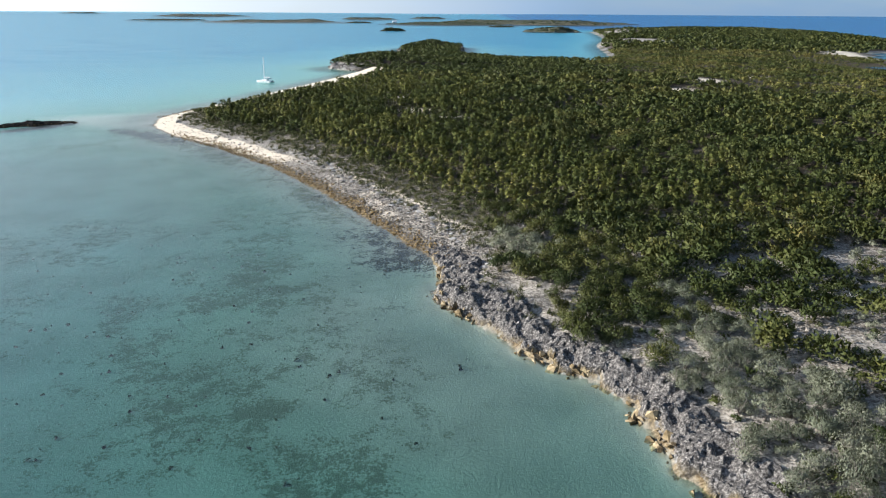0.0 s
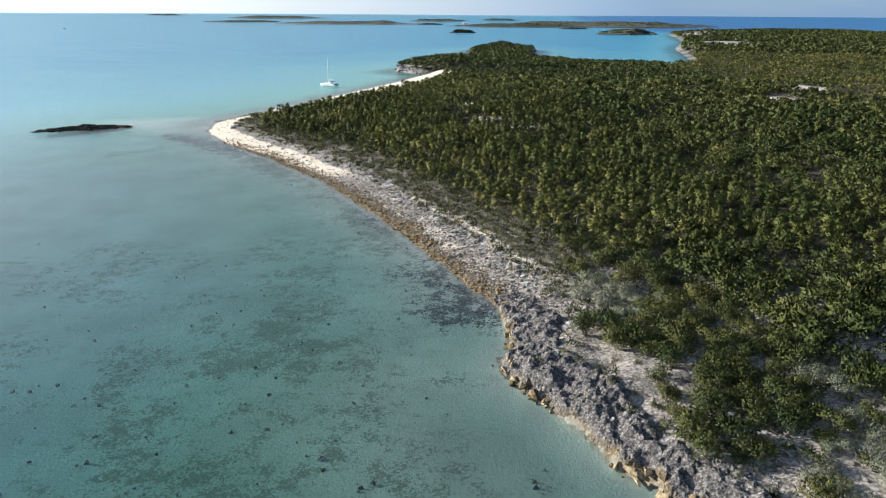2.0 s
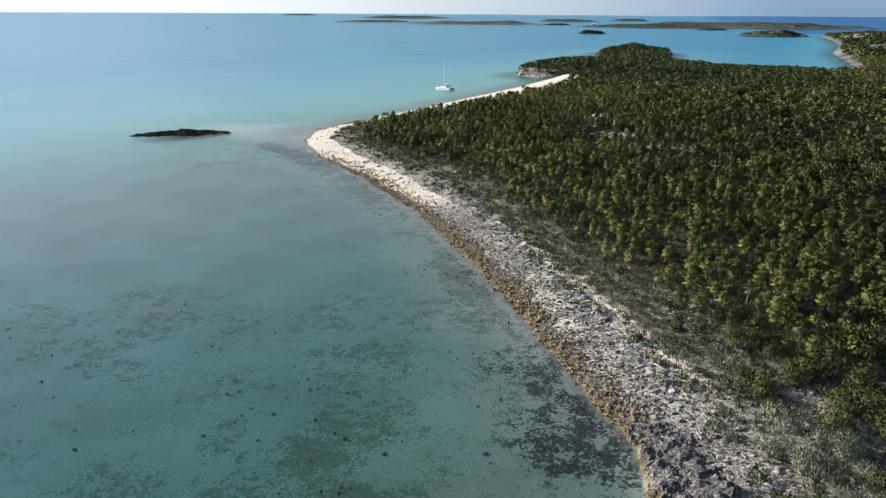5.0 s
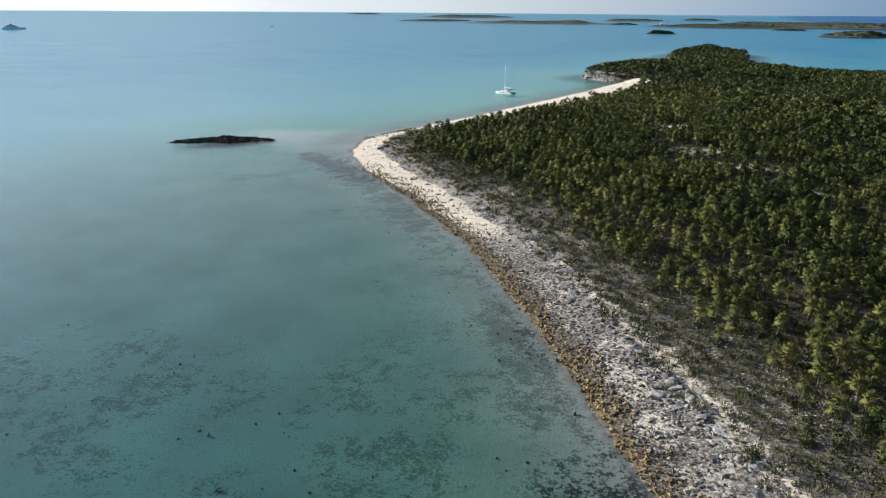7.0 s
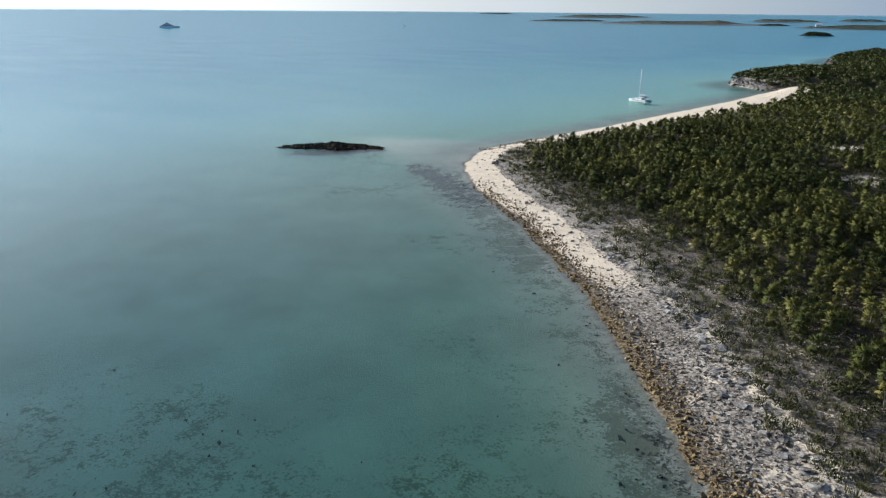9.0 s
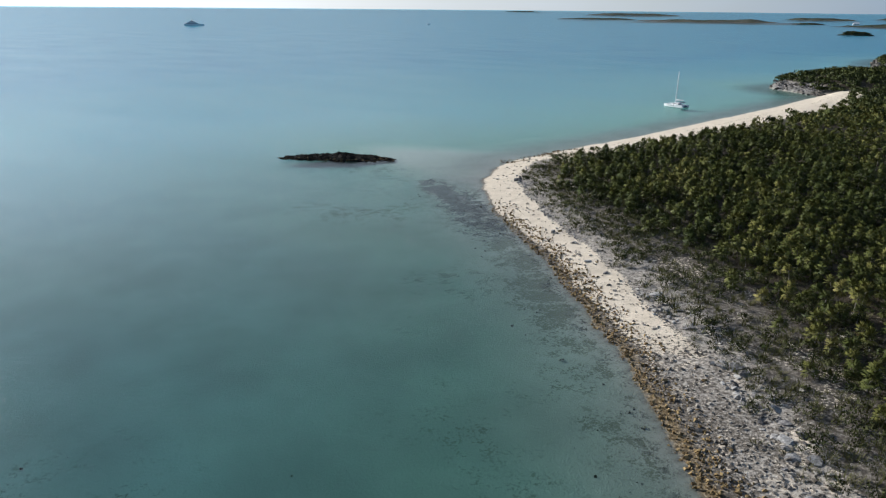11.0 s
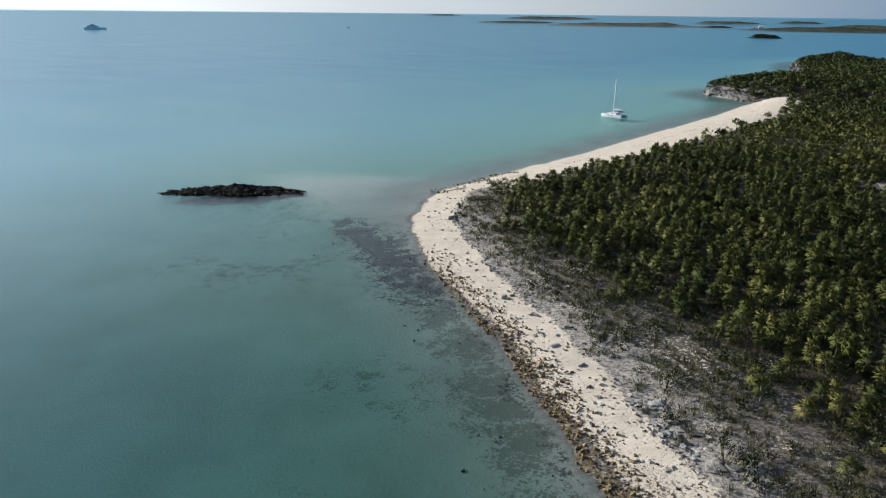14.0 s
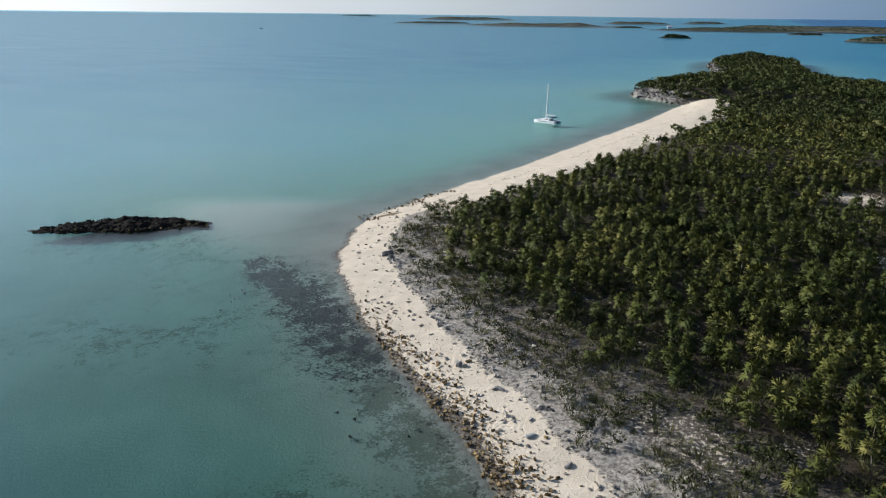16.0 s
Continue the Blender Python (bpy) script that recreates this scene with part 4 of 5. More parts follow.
def np_join(a, b_):
    """Two sets of arrays as one."""
    return np.concatenate([a[0], b_[0]]), np.concatenate([a[1], b_[1] + len(a[0])]), np.concatenate([a[2], b_[2]]), None


band = lambda d, a, b_, c, e: ease(d, a, b_) * (1 - ease(d, c, e))
# the pitted limestone ledge of the near shore: a jagged sheet with a steep wet foot
lx, ly, lf = sheet(np.arange(-8, 64, 0.28), np.arange(46, 140, 0.28))
lr = np.random.RandomState(20)
lx, ly = lx + lr.uniform(-0.1, 0.1, lx.size), ly + lr.uniform(-0.1, 0.1, ly.size)
ld = inland(lx, ly) + (vnoise(lx, ly, 3.2, 96, 2) - 0.5) * 2.2
spur = np.abs(vnoise(lx, ly, 2.6, 97, 3) - 0.5) * 2
lz = height(lx, ly) * ease(ld, -0.2, 0.3) - 0.5 * (1 - ease(ld, -0.9, 0.1)) + ease(ld, -0.1, 0.5) * (1 - ease(ld, 5.5, 9)) * (0.25 + 0.9 * (1 - spur) ** 2 * vnoise(lx, ly, 6, 98, 2) + 1.7 * (vnoise(lx, ly, 1.2, 99, 3) - 0.5)) - 0.5 * ease(ld, 5.5, 8.5)
lz = lz - 0.5 * ease(ly, 128, 138)
lk = (ld > -0.9) & (ld < 8.5) & (ly < 138.5)
ledge_me = mesh("limestone_ledge", np.stack([lx, ly, lz], 1), lf[lk[lf].all(1)], LEDGE_ROCK, False, {"foot": (1 - ease(ld + 0.9 * (vnoise(lx, ly, 2, 77, 2) - 0.5), 0.0, 0.6)) * (0.3 + 0.7 * ease(vnoise(lx, ly, 8, 76, 2), 0.35, 0.6))})
tagged(new("limestone_ledge", ledge_me), "jagged grey pitted limestone ledge with ochre wet foot", "rocks", kind="stuff")
stuff("karst_rubble", stones_at(-6, 60, 48, 138, 0.5, 21, lambda x, y, d: 0.55 * band(d, 0.6, 1.2, 5.5, 9) * (0.15 + 0.85 * vnoise(x, y, 3, 81)), ROCKS, 0.1, 0.5), CRAG, "jagged grey weathered limestone along the near shore", "rocks")
stuff("headland_crags", np_join(stones_at(-104, -40, 592, 705, 1.3, 34, lambda x, y, d: 0.7 * band(d, -1.5, -0.5, 3.5, 6), SLABS + ROCKS[:4], 0.6, 2.0), stones_at(-100, 60, 700, 1050, 2.2, 35, lambda x, y, d: 0.7 * band(d, -2, -0.5, 5, 9), SLABS + ROCKS[:4], 1.0, 3.0)), CLIFF, "dark grey layered limestone rim of the headland", "rocks")
stuff("upland_rubble", stones_at(22, 112, 56, 150, 0.9, 36, lambda x, y, d: 0.75 * ease(d, 5, 8) * (1 - ease(y - 0.45 * x, 84, 100)) * (0.1 + 0.9 * vnoise(x, y, 4, 37, 2)), SLABS + ROCKS[:3], 0.12, 0.6), LIME, "broken grey limestone rubble between the near shrubs", "stones")
stuff("wet_ledge", stones_at(-6, 60, 48, 132, 0.55, 22, lambda x, y, d: 0.75 * band(d, -1.6, -0.6, 0.5, 1.1) * ease(vnoise(x, y, 6, 88, 2), 0.32, 0.58), ROCKS, 0.25, 1.25, 0.25), LEDGE, "yellow-brown wet limestone ledge at the waterline", "rocks")
stuff("weedy_stones", stones_at(-120, 8, 122, 305, 0.36, 23, lambda x, y, d: 0.9 * band(d, -0.6, 0.3, 2.2, 6.5) * (0.15 + 1.1 * vnoise(x, y, 4, 82, 2)) * (1 - ease(y, 268, 290)), ROCKS, 0.11, 0.46), OCHRE, "golden-brown weed-covered stones along the waterline", "stones")
stuff("rubble", stones_at(-75, 18, 126, 262, 0.42, 24, lambda x, y, d: band(d, 1.8, 4, 11, 15) * (0.5 + 0.5 * ease(vnoise(x, y, 4, 83, 2), 0.36, 0.6)) * (1 - 0.88 * ease(y + 5 * vnoise(x, y, 8, 92, 2), 196, 226)), SLABS + ROCKS[:3], 0.1, 0.55), LIME, "broken grey limestone slabs and rubble", "stones")
stuff("rock_chips", stones_at(-122, -20, 205, 330, 0.72, 25, lambda x, y, d: 0.6 * band(d, 10, 11.5, 15, 20) * (0.2 + vnoise(x, y, 5, 84, 2)) + 0.10 * band(d, 2, 3, 9, 11), SLABS, 0.12, 0.6), LIME, "grey limestone chips on the flat rock above the beach", "stones")
stuff("seabed_clumps", stones_at(-135, 5, 62, 300, 1.1, 26, lambda x, y, d: (d < -2) * np.clip(0.5 * (hump(x, y, -38, 110, 24, 45) + hump(x, y, -25, 75, 25, 16) + hump(x, y, -123, 281, 14, 9) + hump(x, y, -5, 136, 9, 9) + band(-d, 0, 2, 6, 14) * ease(y, 130, 140) + hump(x, y, -80, 150, 20, 16)) * (vnoise(x, y, 6, 85, 2) - 0.3), 0, 1),
      ROCKS, 0.12, 0.5, 0.1), WEEDBED, "dark weed clumps on the pale seabed", "seagrass")

# separate stones on the sand and the dark row of slabs
stone_meshes = []
for k in range(8):
    v, f = hull_rock(640 + k, 22, 0.55)
    stone_meshes.append(mesh("beach_stone", v, f, LIME if k % 3 else OCHRE))
rng = np.random.RandomState(31)
bx, by, _r = scatter(-124, -40, 218, 345, 1.5, 32, 1.0)
bd = inland(bx, by)
pick = np.nonzero((rng.uniform(0, 1, bx.size) < 0.4 * band(bd, 2.5, 4, 9, 11.5) * (0.2 + vnoise(bx, by, 6, 86))) & (bd > 2))[0][:260]
bz = height(bx, by, bd)
for i in pick:
    ob = tagged(new("beach_stone", stone_meshes[rng.randint(8)]), "dark weathered stone lying on pale sand", "stone", "stones on the beach")
    s = 0.14 + 0.42 * rng.uniform() ** 3
    ob.matrix_basis = pose(bx[i], by[i], bz[i] + s * 0.2, rng.uniform(-12, 12), rng.uniform(-12, 12), rng.uniform(0, 360)) @ Matrix.Diagonal((s, s * rng.uniform(0.6, 1), s * rng.uniform(0.6, 1.1), 1))
slab_meshes = []
for k in range(6):
    v, f = hull_rock(660 + k, 16, 0.2)
    slab_meshes.append(mesh("flat_stone", v, f, CRAG))
sxx, syy, _r = scatter(-70, 20, 120, 245, 1.25, 33, 1.0)
sdd = inland(sxx, syy)
pick = np.nonzero(rng.uniform(0, 1, sxx.size) < 0.75 * band(sdd - 2.2 * ease(syy, 195, 215), 7.5, 9, 11.5, 13) * (0.3 + vnoise(sxx, syy, 8, 87)) * (syy > 122))[0][:280]
szz = height(sxx, syy, sdd)
for i in pick:
    ob = tagged(new("flat_stone", slab_meshes[rng.randint(6)]), "broken flat grey limestone piece on the upper shore", "stone", "slabs along the shore")
    s = 0.5 + 0.95 * rng.uniform() ** 2
    ob.matrix_basis = pose(sxx[i], syy[i], szz[i] + s * 0.08, rng.uniform(-14, 14), rng.uniform(-14, 14), rng.uniform(0, 360)) @ Matrix.Diagonal((s, s * rng.uniform(0.6, 1), s, 1))


stuff("boundary_boulders", stones_at(-118, -30, 205, 325, 0.6, 29, lambda x, y, d: 0.55 * band(d, 9.4, 9.9, 11, 11.8) * ease(vnoise(x, y, 7, 94, 2), 0.42, 0.6), ROCKS, 0.15, 0.6), CRAG, "dark grey boulders where sand meets flat rock", "stones")
stuff("tip_stones", stones_at(-134, -108, 328, 362, 0.6, 27, lambda x, y, d: 0.6 * band(d, -2.5, -1, 1.5, 4) * (vnoise(x, y, 4, 89, 2) > 0.45), ROCKS, 0.15, 0.6), OCHRE, "dark weedy stones at the sandy point", "stones")
stuff("seaweed_wrack", stones_at(-115, -40, 345, 575, 0.7, 28, lambda x, y, d: 0.5 * band(d, strip(y) * 0.42, strip(y) * 0.47, strip(y) * 0.5, strip(y) * 0.55) * (vnoise(x, y, 9, 90, 2) > 0.45) + 0.12 * band(d, strip(y) * 0.6, strip(y) * 0.7, strip(y) * 0.8, strip(y) * 0.9) * (vnoise(x, y, 9, 93, 2) > 0.5), SLABS, 0.1, 0.35), OCHRE, "brown seaweed wrack line on white sand", "seaweed")

PALE = stone_material("bleached_wood", (0.22, 0.2, 0.18), (0.42, 0.4, 0.37), (0.62, 0.6, 0.56), 6)
v, f = hull_rock(701, 24, 0.7)
ob = tagged(new("pale_boulder", mesh("pale_boulder", v, f, PALE)), "single pale grey boulder on the beach sand", "boulder")
ob.matrix_basis = pose(-84, 267, float(height(-84.0, 267.0)[0]) + 0.3, 6, -8, 30) @ Matrix.Diagonal((0.75, 0.6, 0.75, 1))
for x, y, s in ((-111, 304.5, 1.5), (-109.5, 303, 0.9), (-71, 254, 0.8), (-77, 262.5, 0.9), (-66, 250, 0.7)):
    v, f = hull_rock(710 + int(-x), 24, 0.5)
    ob = tagged(new("boulder", mesh("boulder", v, f, CRAG)), "dark grey limestone boulder at the edge of the sand", "boulder", "boulders at the back of the beach")
    ob.matrix_basis = pose(x, y, float(height(x, y)[0]) + 0.15 * s, 5, 4, x * 40) @ Matrix.Diagonal((s, s * 0.7, s * 0.8, 1))


def dead_branch(seed):
    """A bleached fallen branch with forks."""
    r = np.random.RandomState(seed)
    vs, fs, base = [], [], 0
    for k in range(7):
        l = 1.0 if k == 0 else r.uniform(0.35, 0.7)
        tv, tf, _b = trunk_shape(seed + k, 5, 4, 0.045 if k == 0 else 0.022, l, 0.35, 0.35)
        m = np.array(Euler((radians(r.uniform(35, 75) if k else 70), 0, radians(r.uniform(0, 360) if k else 0))).to_matrix())
        tv = tv @ m.T + (np.array([0, -0.9 * r.uniform(0.1, 0.8), 0.28 * r.uniform(0.2, 0.9)]) if k else 0)
        vs.append(tv)
        fs.append(tf + base)
        base += len(tv)
    return mesh("dead_branch", np.concatenate(vs), np.concatenate(fs), PALE, True)


branch_meshes = [dead_branch(800 + 11 * k) for k in range(4)]
rng = np.random.RandomState(55)
for k in range(46):
    x, y = rng.uniform(24, 82), rng.uniform(66, 150)
    d = float(inland(x, y)[0])
    if d < 6 or x > 0.72 * y + 20:
        continue
    s = rng.uniform(1.2, 2.6)
    ob = tagged(new("dead_branch", branch_meshes[k % 4]), "bleached forked dead branch among the shrubs", "branch", "dead branches on the near rocks")
    ob.matrix_basis = pose(x, y, float(height(x, y)[0]) + 0.05, 0, 0, rng.uniform(0, 360)) @ Matrix.Diagonal((s, s, s, 1))


# ---------- islet off the point ----------
def rock_mass(name, cx, cy, turn, length, width, top, label, mat, seed, step=0.4):
    ob = tagged(new(name), label, "rock island")
    ob.matrix_basis = pose(cx, cy, 0, 0, 0, turn)
    n = int(length * 1.3 / step)
    m = int(width * 1.5 / step)
    x, y, f = sheet(np.linspace(-length * 0.65, length * 0.65, n), np.linspace(-width * 0.75, width * 0.75, m))
    e = 1 - np.sqrt((x / (length / 2)) ** 2 + (y / (width / 2)) ** 2) + (vnoise(x, y, 5, seed, 3) - 0.5) * 0.55
    z = np.where(e > 0, top * (0.25 + 0.75 * ease(e, 0.0, 0.55)) * ease(e, 0, 0.08), e * 3) + ((vnoise(x, y, 1.6, seed + 1, 3) - 0.5) * 1.1 + (vnoise(x, y, 4, seed + 2, 2) - 0.5) * 1.2) * ease(e, -0.1, 0.2)
    child("rock_base", mesh("rock_base", np.stack([x, y, z], 1), f[(e > -0.07)[f].all(1)], mat), ob)
    r = np.random.RandomState(seed)
    k = np.nonzero((e > -0.03) & (e < 0.2) & (r.uniform(0, 1, x.size) < 0.3))[0]
    v, g, _t, _n = joined(ROCKS, x[k], y[k], np.maximum(z[k], -0.1), r.uniform(0.15, 0.6, k.size), r.uniform(0, 6, k.size), r.randint(0, 9, k.size), k * 0.0)
    tagged(child("shore_rubble", mesh("shore_rubble", v, g, OCHRE), ob), "brown weed-covered stones at the waterline", kind="stuff")
    k = np.nonzero((e > 0.06) & (r.uniform(0, 1, x.size) < 0.16))[0]
    v, g, _t, _n = joined(ROCKS, x[k], y[k], z[k], r.uniform(0.12, 0.5, k.size), r.uniform(0, 6, k.size), r.randint(0, 9, k.size), k * 0.0, flat=r.uniform(0.8, 1.7, k.size))
    tagged(child("crag_rubble", mesh("crag_rubble", v, g, mat), ob), kind="stuff")
    return ob


rock_mass("rock_islet", -175.5, 305, 28, 36, 10, 1.0, "low black jagged limestone islet ringed by water", KARST, 91)


# ---------- distant islands ----------
def island(x, y, w, tall_, seed, deep=0.35, label="distant low green scrub-covered island"):
    z0, tall_ = float(far_rise(x, y)[0]), 0.78 * tall_
    bearing = math.degrees(math.atan2(-x, y))
    ob = tagged(new("distant_island"), label, "island", "islands on the horizon")
    ob.matrix_basis = pose(x, y, z0, 0, 0, bearing)
    u, v, f = sheet(np.linspace(-0.56, 0.56, 60), np.linspace(-0.6, 0.6, 14))
    e = 1 - np.sqrt((u / 0.5) ** 2 + (v / 0.5) ** 2) + (vnoise(u * 9, v * 3, 1.3, seed, 3) - 0.5) * 0.5
    h = tall_ * (0.18 * ease(e, 0, 0.05) + 0.75 * ease(e, 0.02, 0.5) * (0.35 + 1.1 * vnoise(u * 7, v * 2, 1.6, seed + 3, 2))) + np.where(e < 0, e * 4, 0)
    deep_m = max(w * deep, 12)
    child("land", mesh("land", np.stack([u * w, v * deep_m, h], 1), f[(e > -0.3)[f].all(1)], HILL, True), ob)
    rr = np.random.RandomState(seed)
    n = int(min(900, 120 + w * 1.1))
    uu, vv = rr.uniform(-0.5, 0.5, n), rr.uniform(-0.5, 0.3, n)
    ee = 1 - np.sqrt((uu / 0.5) ** 2 + (vv / 0.5) ** 2) + (vnoise(uu * 9, vv * 3, 1.3, seed, 3) - 0.5) * 0.5
    k = ee > 0.1
    uu, vv, ee = uu[k], vv[k], ee[k]
    hh = tall_ * (0.18 + 0.75 * ease(ee, 0.02, 0.5) * (0.35 + 1.1 * vnoise(uu * 7, vv * 2, 1.6, seed + 3, 2)))
    sz = rr.uniform(0.7, 1.3, k.sum()) * max(2.2, tall_ * 0.2)
    vtx, fc, tn, nr = joined(BUSH_HILL, uu * w, vv * deep_m, hh - 0.5, sz * 1.6, rr.uniform(0, 6, k.sum()), rr.randint(0, 5, k.sum()), rr.uniform(0, 0.6, k.sum()), flat=np.full(k.sum(), 0.45))
    child("scrub", mesh("scrub", vtx, fc, BUSH, False, {"tint": tn}, nr), ob)
    return ob


def lathe_box(bm, x0, x1, y0, y1, z0, z1, inset=0.0, front=0.0, back=0.0):
    """A block whose top is drawn in at the sides, front and back."""
    lo = [bm.verts.new(c) for c in ((x0, y0, z0), (x1, y0, z0), (x1, y1, z0), (x0, y1, z0))]
    hi = [bm.verts.new(c) for c in ((x0 + back, y0 + inset, z1), (x1 - front, y0 + inset, z1), (x1 - front, y1 - inset, z1), (x0 + back, y1 - inset, z1))]
    bm.faces.new(lo[::-1])
    bm.faces.new(hi)
    for k in range(4):
        bm.faces.new((lo[k], lo[(k + 1) % 4], hi[(k + 1) % 4], hi[k]))


def rod(bm, a, b_, r0, r1=None, sides=8):
    a, b_ = Vector(a), Vector(b_)
    m = Matrix.Translation((a + b_) / 2) @ (b_ - a).to_track_quat("Z", "Y").to_matrix().to_4x4()
    bmesh.ops.create_cone(bm, cap_ends=True, segments=sides, radius1=r0, radius2=r0 if r1 is None else r1, depth=(b_ - a).length, matrix=m)


def hull_form(bm, length, beam, deck, cy, draft=0.4, flare=0.85, sections=14, stern=0.8):
    """A boat's hull along x, bow forward, its stations lofted from keel to deck."""
    rings = []
    for k in range(sections + 1):
        s = k / sections
        x = -length / 2 + length * s
        w = beam / 2 * (stern + (1 - stern) * min(1, s / 0.35)) * (1 - max(0, (s - 0.45) / 0.55) ** 2.2) + 0.02
        z1 = deck * (1 + 0.14 * max(0, s - 0.4))
        rake = 0.5 * (s > 0.97)
        ring = [(x + rake * 0, cy - w, z1), (x - 0.05, cy - w * flare, 0.15), (x - 0.1, cy, -draft * (1 - 0.6 * s)), (x - 0.05, cy + w * flare, 0.15), (x, cy + w, z1)]
        rings.append([bm.verts.new(c) for c in ring])
    for a, b_ in zip(rings, rings[1:]):
        for j in range(4):
            bm.faces.new((a[j], a[j + 1], b_[j + 1], b_[j]))
        bm.faces.new((a[0], b_[0], b_[4], a[4]))
    bm.faces.new(rings[0])
    bm.faces.new(rings[-1][::-1])
    bmesh.ops.recalc_face_normals(bm, faces=bm.faces)


def catamaran(x, y, turn):
    ob = tagged(new("sailing_catamaran"), "white anchored sailing catamaran with bare mast and furled sail", "sailboat")
    ob.matrix_basis = pose(x, y, 0, 0, 0, turn)
    ob.scale = (0.87, 0.87, 0.87)
    for side_ in (-2.6, 2.6):
        bm = bmesh.new()
        hull_form(bm, 12.8, 1.7, 1.55, side_)
        h = part("hull", bm, WHITE, ob)
        for k in range(3):
            bm = bmesh.new()
            lathe_box(bm, -1.4 + k * 1.7, -0.4 + k * 1.7, side_ + (0.78 if side_ > 0 else -0.86), side_ + (0.86 if side_ > 0 else -0.78), 0.95, 1.2, 0.01)
            part("hull_window", bm, DARK, h)
        bm = bmesh.new()
        lathe_box(bm, -6.9, -6.3, side_ - 0.6, side_ + 0.6, 0.25, 0.6, 0.05)
        part("transom_step", bm, WHITE, ob)
        bm = bmesh.new()
        lathe_box(bm, -2.2, -1.2, side_ - 0.06, side_ + 0.06, -0.9, -0.3, 0.01)
        part("keel", bm, WHITE, ob)
    bm = bmesh.new()
    lathe_box(bm, -4.9, 2.2, -2.4, 2.4, 0.75, 1.5, 0.0, 0.5)
    part("bridge_deck", bm, WHITE, ob)
    bm = bmesh.new()
    lathe_box(bm, -2.6, 2.3, -2.2, 2.2, 1.5, 2.45, 0.45, 1.3, 0.1)
    c = part("cabin", bm, WHITE, ob)
    for side_ in (-1, 1):
        bm = bmesh.new()
        lathe_box(bm, -2.0, 1.1, min(side_ * 1.93, side_ * 2.0), max(side_ * 1.93, side_ * 2.0), 1.85, 2.2, 0.0, 0.5, 0.1)
        part("cabin_window", bm, DARK, c)
    bm = bmesh.new()
    lathe_box(bm, 1.25, 1.7, -1.5, 1.5, 1.8, 2.25, 0.15, 0.4, -0.25)
    part("windscreen", bm, DARK, c)
    bm = bmesh.new()
    lathe_box(bm, -5.4, -2.4, -2.1, 2.1, 3.05, 3.2, 0.15, 0.2, 0.2)
    part("bimini", bm, NAVY, ob, "dark canvas bimini over the cockpit")
    for dx, dy in ((-5.2, -1.9), (-5.2, 1.9), (-2.7, -1.9), (-2.7, 1.9)):
        bm = bmesh.new()
        rod(bm, (dx, dy, 1.5), (dx, dy, 3.1), 0.03)
        part("bimini_post", bm, ALLOY, ob)
    bm = bmesh.new()
    lathe_box(bm, -6.1, -4.9, -1.9, 1.9, 0.7, 0.95, 0.05)
    part("aft_beam", bm, WHITE, ob)
    bm = bmesh.new()
    rod(bm, (5.2, -2.6, 1.5), (5.2, 2.6, 1.5), 0.09)
    part("fore_beam", bm, ALLOY, ob)
    bm = bmesh.new()
    lathe_box(bm, 2.2, 5.2, -1.8, 1.8, 1.36, 1.4, 0.02)
    part("trampoline", bm, GREYHULL, ob, "grey netting between the bows")
    bm = bmesh.new()
    rod(bm, (0.5, 0, 2.3), (0.3, 0, 19.9), 0.34, 0.24, 10)
    m = part("mast", bm, WHITE, ob)
    bm = bmesh.new()
    rod(bm, (0.4, -1.0, 9.5), (0.4, 1.0, 9.5), 0.05)
    part("spreader", bm, ALLOY, m)
    bm = bmesh.new()
    rod(bm, (0.3, 0, 3.7), (-5.0, 0, 3.9), 0.1)
    part("boom", bm, ALLOY, ob)
    bm = bmesh.new()
    rod(bm, (0.2, 0, 4.1), (-4.7, 0, 4.1), 0.34, 0.2, 10)
    part("furled_sail", bm, WHITE, ob, "white mainsail stowed in its bag on the boom")
    for a, b_ in (((5.2, 0, 1.5), (0.3, 0, 18.8)), ((-1.2, -2.9, 1.6), (0.3, 0, 16.4)), ((-1.2, 2.9, 1.6), (0.3, 0, 16.4)), ((-5.0, 0, 4.0), (0.3, 0, 19.6))):
        bm = bmesh.new()
        rod(bm, a, b_, 0.06 if a[0] > 5 else 0.03, None, 5)
        part("stay", bm, GREYHULL, ob)
    bm = bmesh.new()
    lathe_box(bm, -6.9, -6.2, -1.3, 1.3, 0.8, 1.25, 0.2, 0.1, 0.1)
    part("dinghy", bm, NAVY, ob, "dark dinghy hung between the sterns")
    return ob


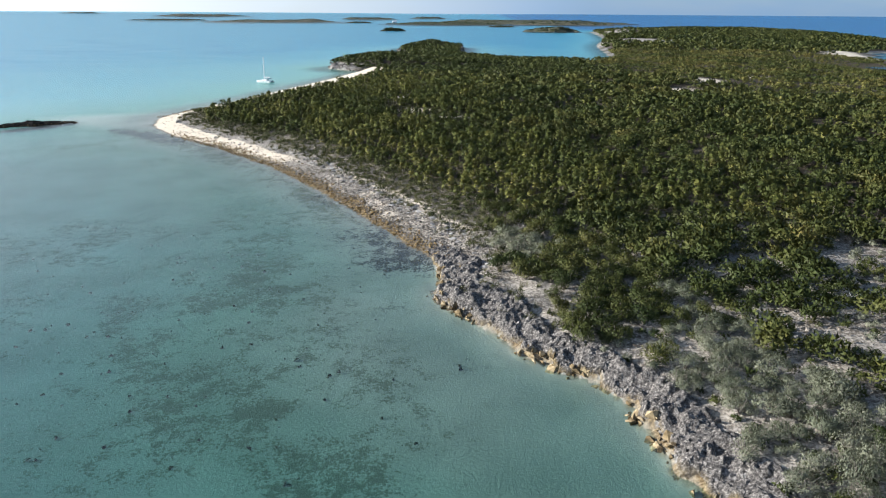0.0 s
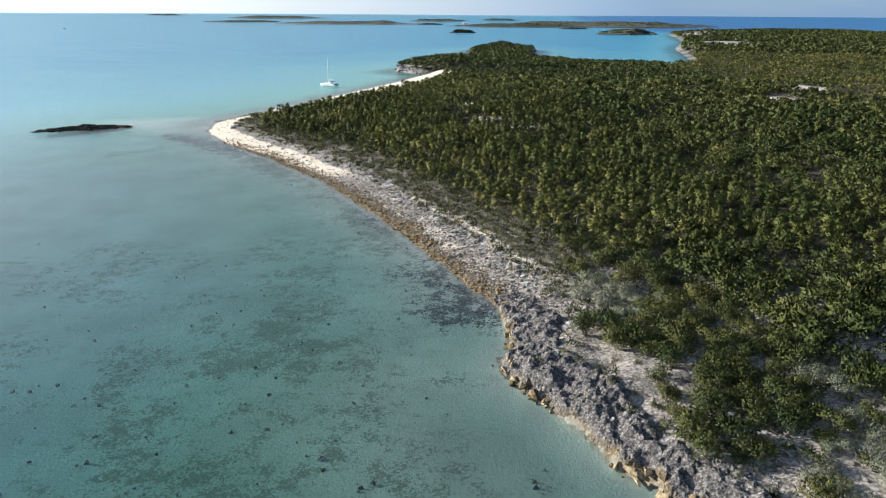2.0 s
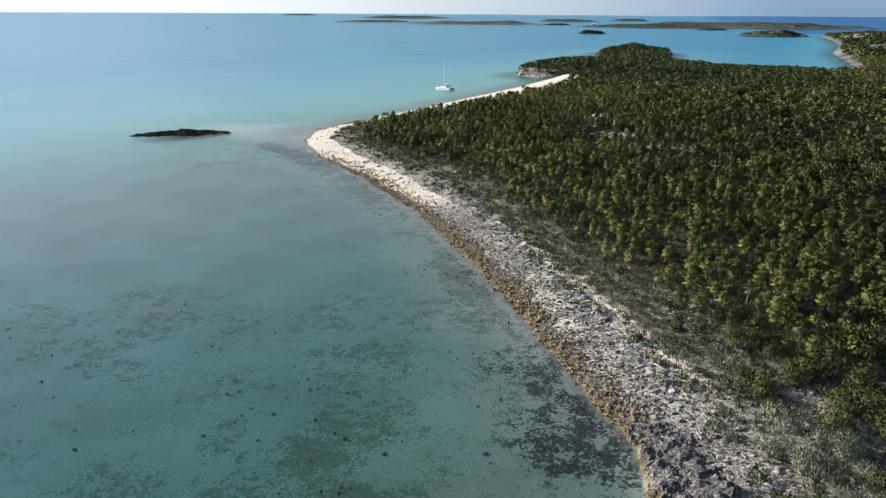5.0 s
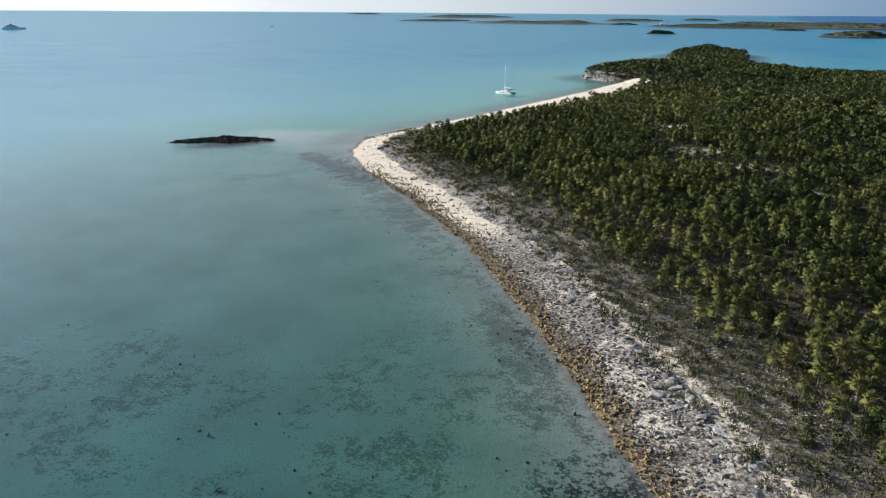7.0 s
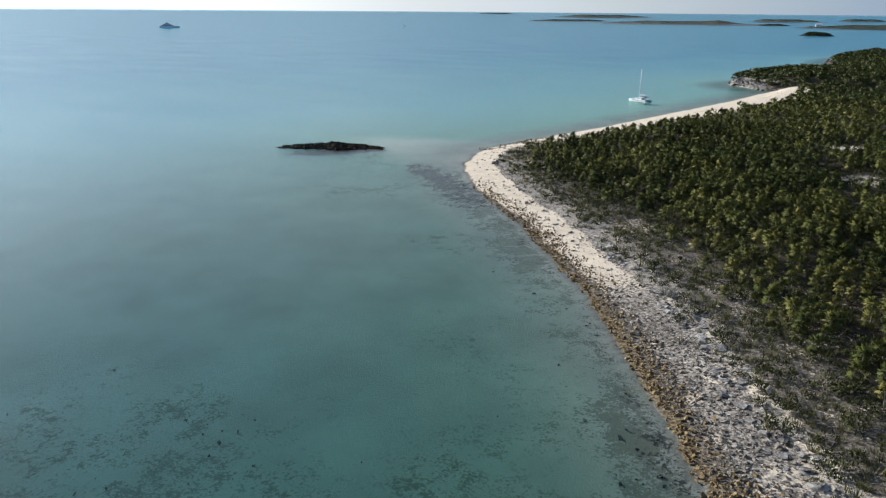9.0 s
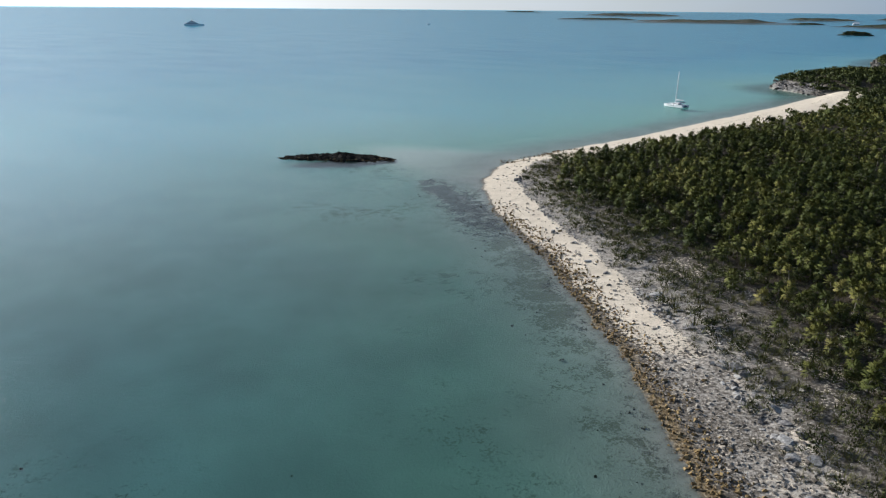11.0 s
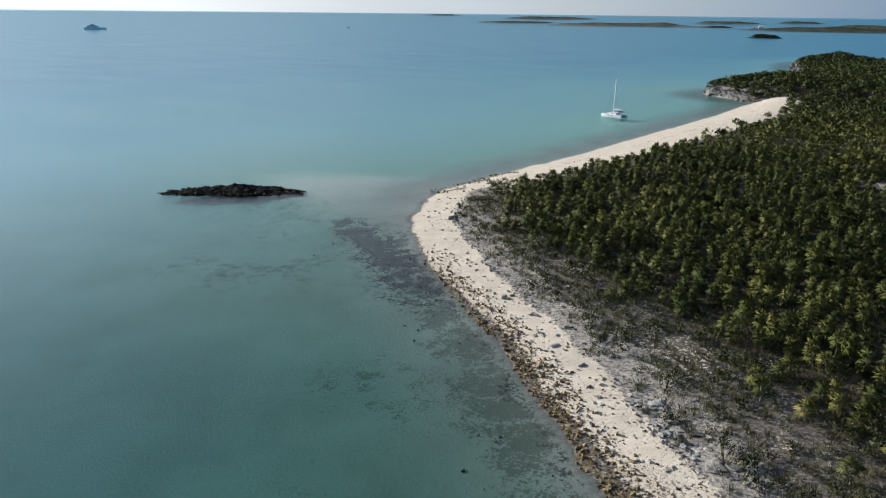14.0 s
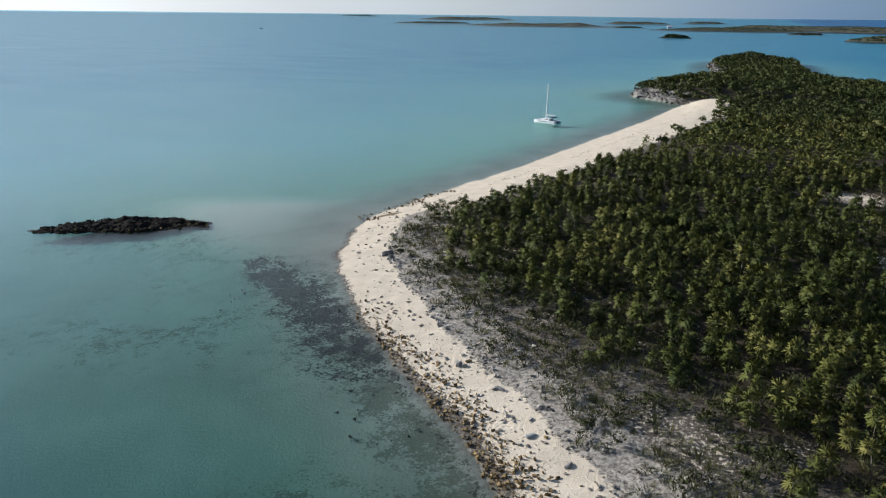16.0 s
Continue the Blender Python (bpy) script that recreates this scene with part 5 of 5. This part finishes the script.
def motor_yacht(x, y, turn):
    ob = tagged(new("motor_yacht"), "large grey-white motor yacht anchored far out", "yacht")
    ob.matrix_basis = pose(x, y, 0, 0, 0, turn)
    bm = bmesh.new()
    hull_form(bm, 46, 8.6, 4.0, 0, 1.2, 0.9, 18, 0.9)
    part("hull", bm, WHITE, ob)
    for name, x0, x1, w, z0, z1 in (("main_deck", -19, 10, 3.9, 4.0, 6.8), ("upper_deck", -15, 5, 3.4, 6.8, 9.2), ("bridge", -9, 0, 2.6, 9.2, 11.4)):
        bm = bmesh.new()
        lathe_box(bm, x0, x1, -w, w, z0, z1, 0.3, 2.6, 0.8)
        d = part(name, bm, WHITE, ob)
        bm = bmesh.new()
        lathe_box(bm, x0 + 2, x1 - 1.2, -w - 0.04, w + 0.04, z0 + 0.9, z0 + 1.8, 0.1, 0.8, 0.2)
        part("window_band", bm, DARK, d)
    bm = bmesh.new()
    rod(bm, (-6, 0, 11.4), (-7, 0, 16.5), 0.4, 0.12)
    part("mast", bm, WHITE, ob)
    bm = bmesh.new()
    rod(bm, (-5.5, 1.2, 11.4), (-5.5, 1.2, 12.8), 0.9, 0.6)
    part("radar_dome", bm, WHITE, ob)
    return ob


def sloop(x, y, turn):
    ob = tagged(new("sailing_boat"), "small white sailing boat far out at sea", "sailboat")
    ob.matrix_basis = pose(x, y, 0, 0, 0, turn)
    bm = bmesh.new()
    hull_form(bm, 12, 3.4, 1.3, 0, 0.6)
    part("hull", bm, WHITE, ob)
    bm = bmesh.new()
    lathe_box(bm, -2.5, 2.5, -1, 1, 1.3, 1.9, 0.2, 0.7, 0.1)
    part("cabin", bm, WHITE, ob)
    bm = bmesh.new()
    rod(bm, (0.8, 0, 1.3), (0.8, 0, 16), 0.18, 0.12)
    part("mast", bm, WHITE, ob)
    bm = bmesh.new()
    rod(bm, (0.6, 0, 2.6), (-3.8, 0, 2.6), 0.25, 0.2)
    part("furled_sail", bm, WHITE, ob)
    return ob


catamaran(-117.6, 498.5, 158)
motor_yacht(-1480, 1305, 48)
sloop(-1180, 1887, 60)
island(-1153, 3211, 329, 7.6, 196)
island(-664, 3120, 554, 14.2, 199)
island(-101, 1841, 63, 9.2, 202, label="small rounded green islet with a rocky rim")
island(-1285, 4078, 472, 11.9, 205)
island(-296, 2961, 104, 6.7, 208)
island(-325, 3711, 289, 12.4, 211)
island(57, 2788, 480, 12.2, 214)
island(-24, 3947, 190, 10.8, 217)
island(227, 2390, 88, 5.2, 223)
island(420, 3065, 782, 16.9, 226)
island(503, 2831, 391, 15.7, 227)
island(-2040, 4281, 211, 6.5, 232)


def far_house(x, y, z):
    ob = tagged(new("distant_house"), "tiny white house on a far island", "house")
    ob.matrix_basis = pose(x, y, z, 0, 0, 10)
    bm = bmesh.new()
    lathe_box(bm, -9, 9, -5, 5, -4, 5)
    part("wall", bm, WHITE, ob)
    bm = bmesh.new()
    lathe_box(bm, -10, 10, -6, 6, 5, 9, 5.6, 3, 3)
    part("roof", bm, ALLOY, ob)
    for k in range(4):
        bm = bmesh.new()
        lathe_box(bm, -7 + k * 4, -5 + k * 4, -5.1, -4.9, 1, 3.4)
        part("window", bm, DARK, ob)
    return ob


island(305, 1845, 135, 15, 240, 0.4, "rocky scrub-topped headland beyond the far bay")
far_house(-150, 2890, 3)
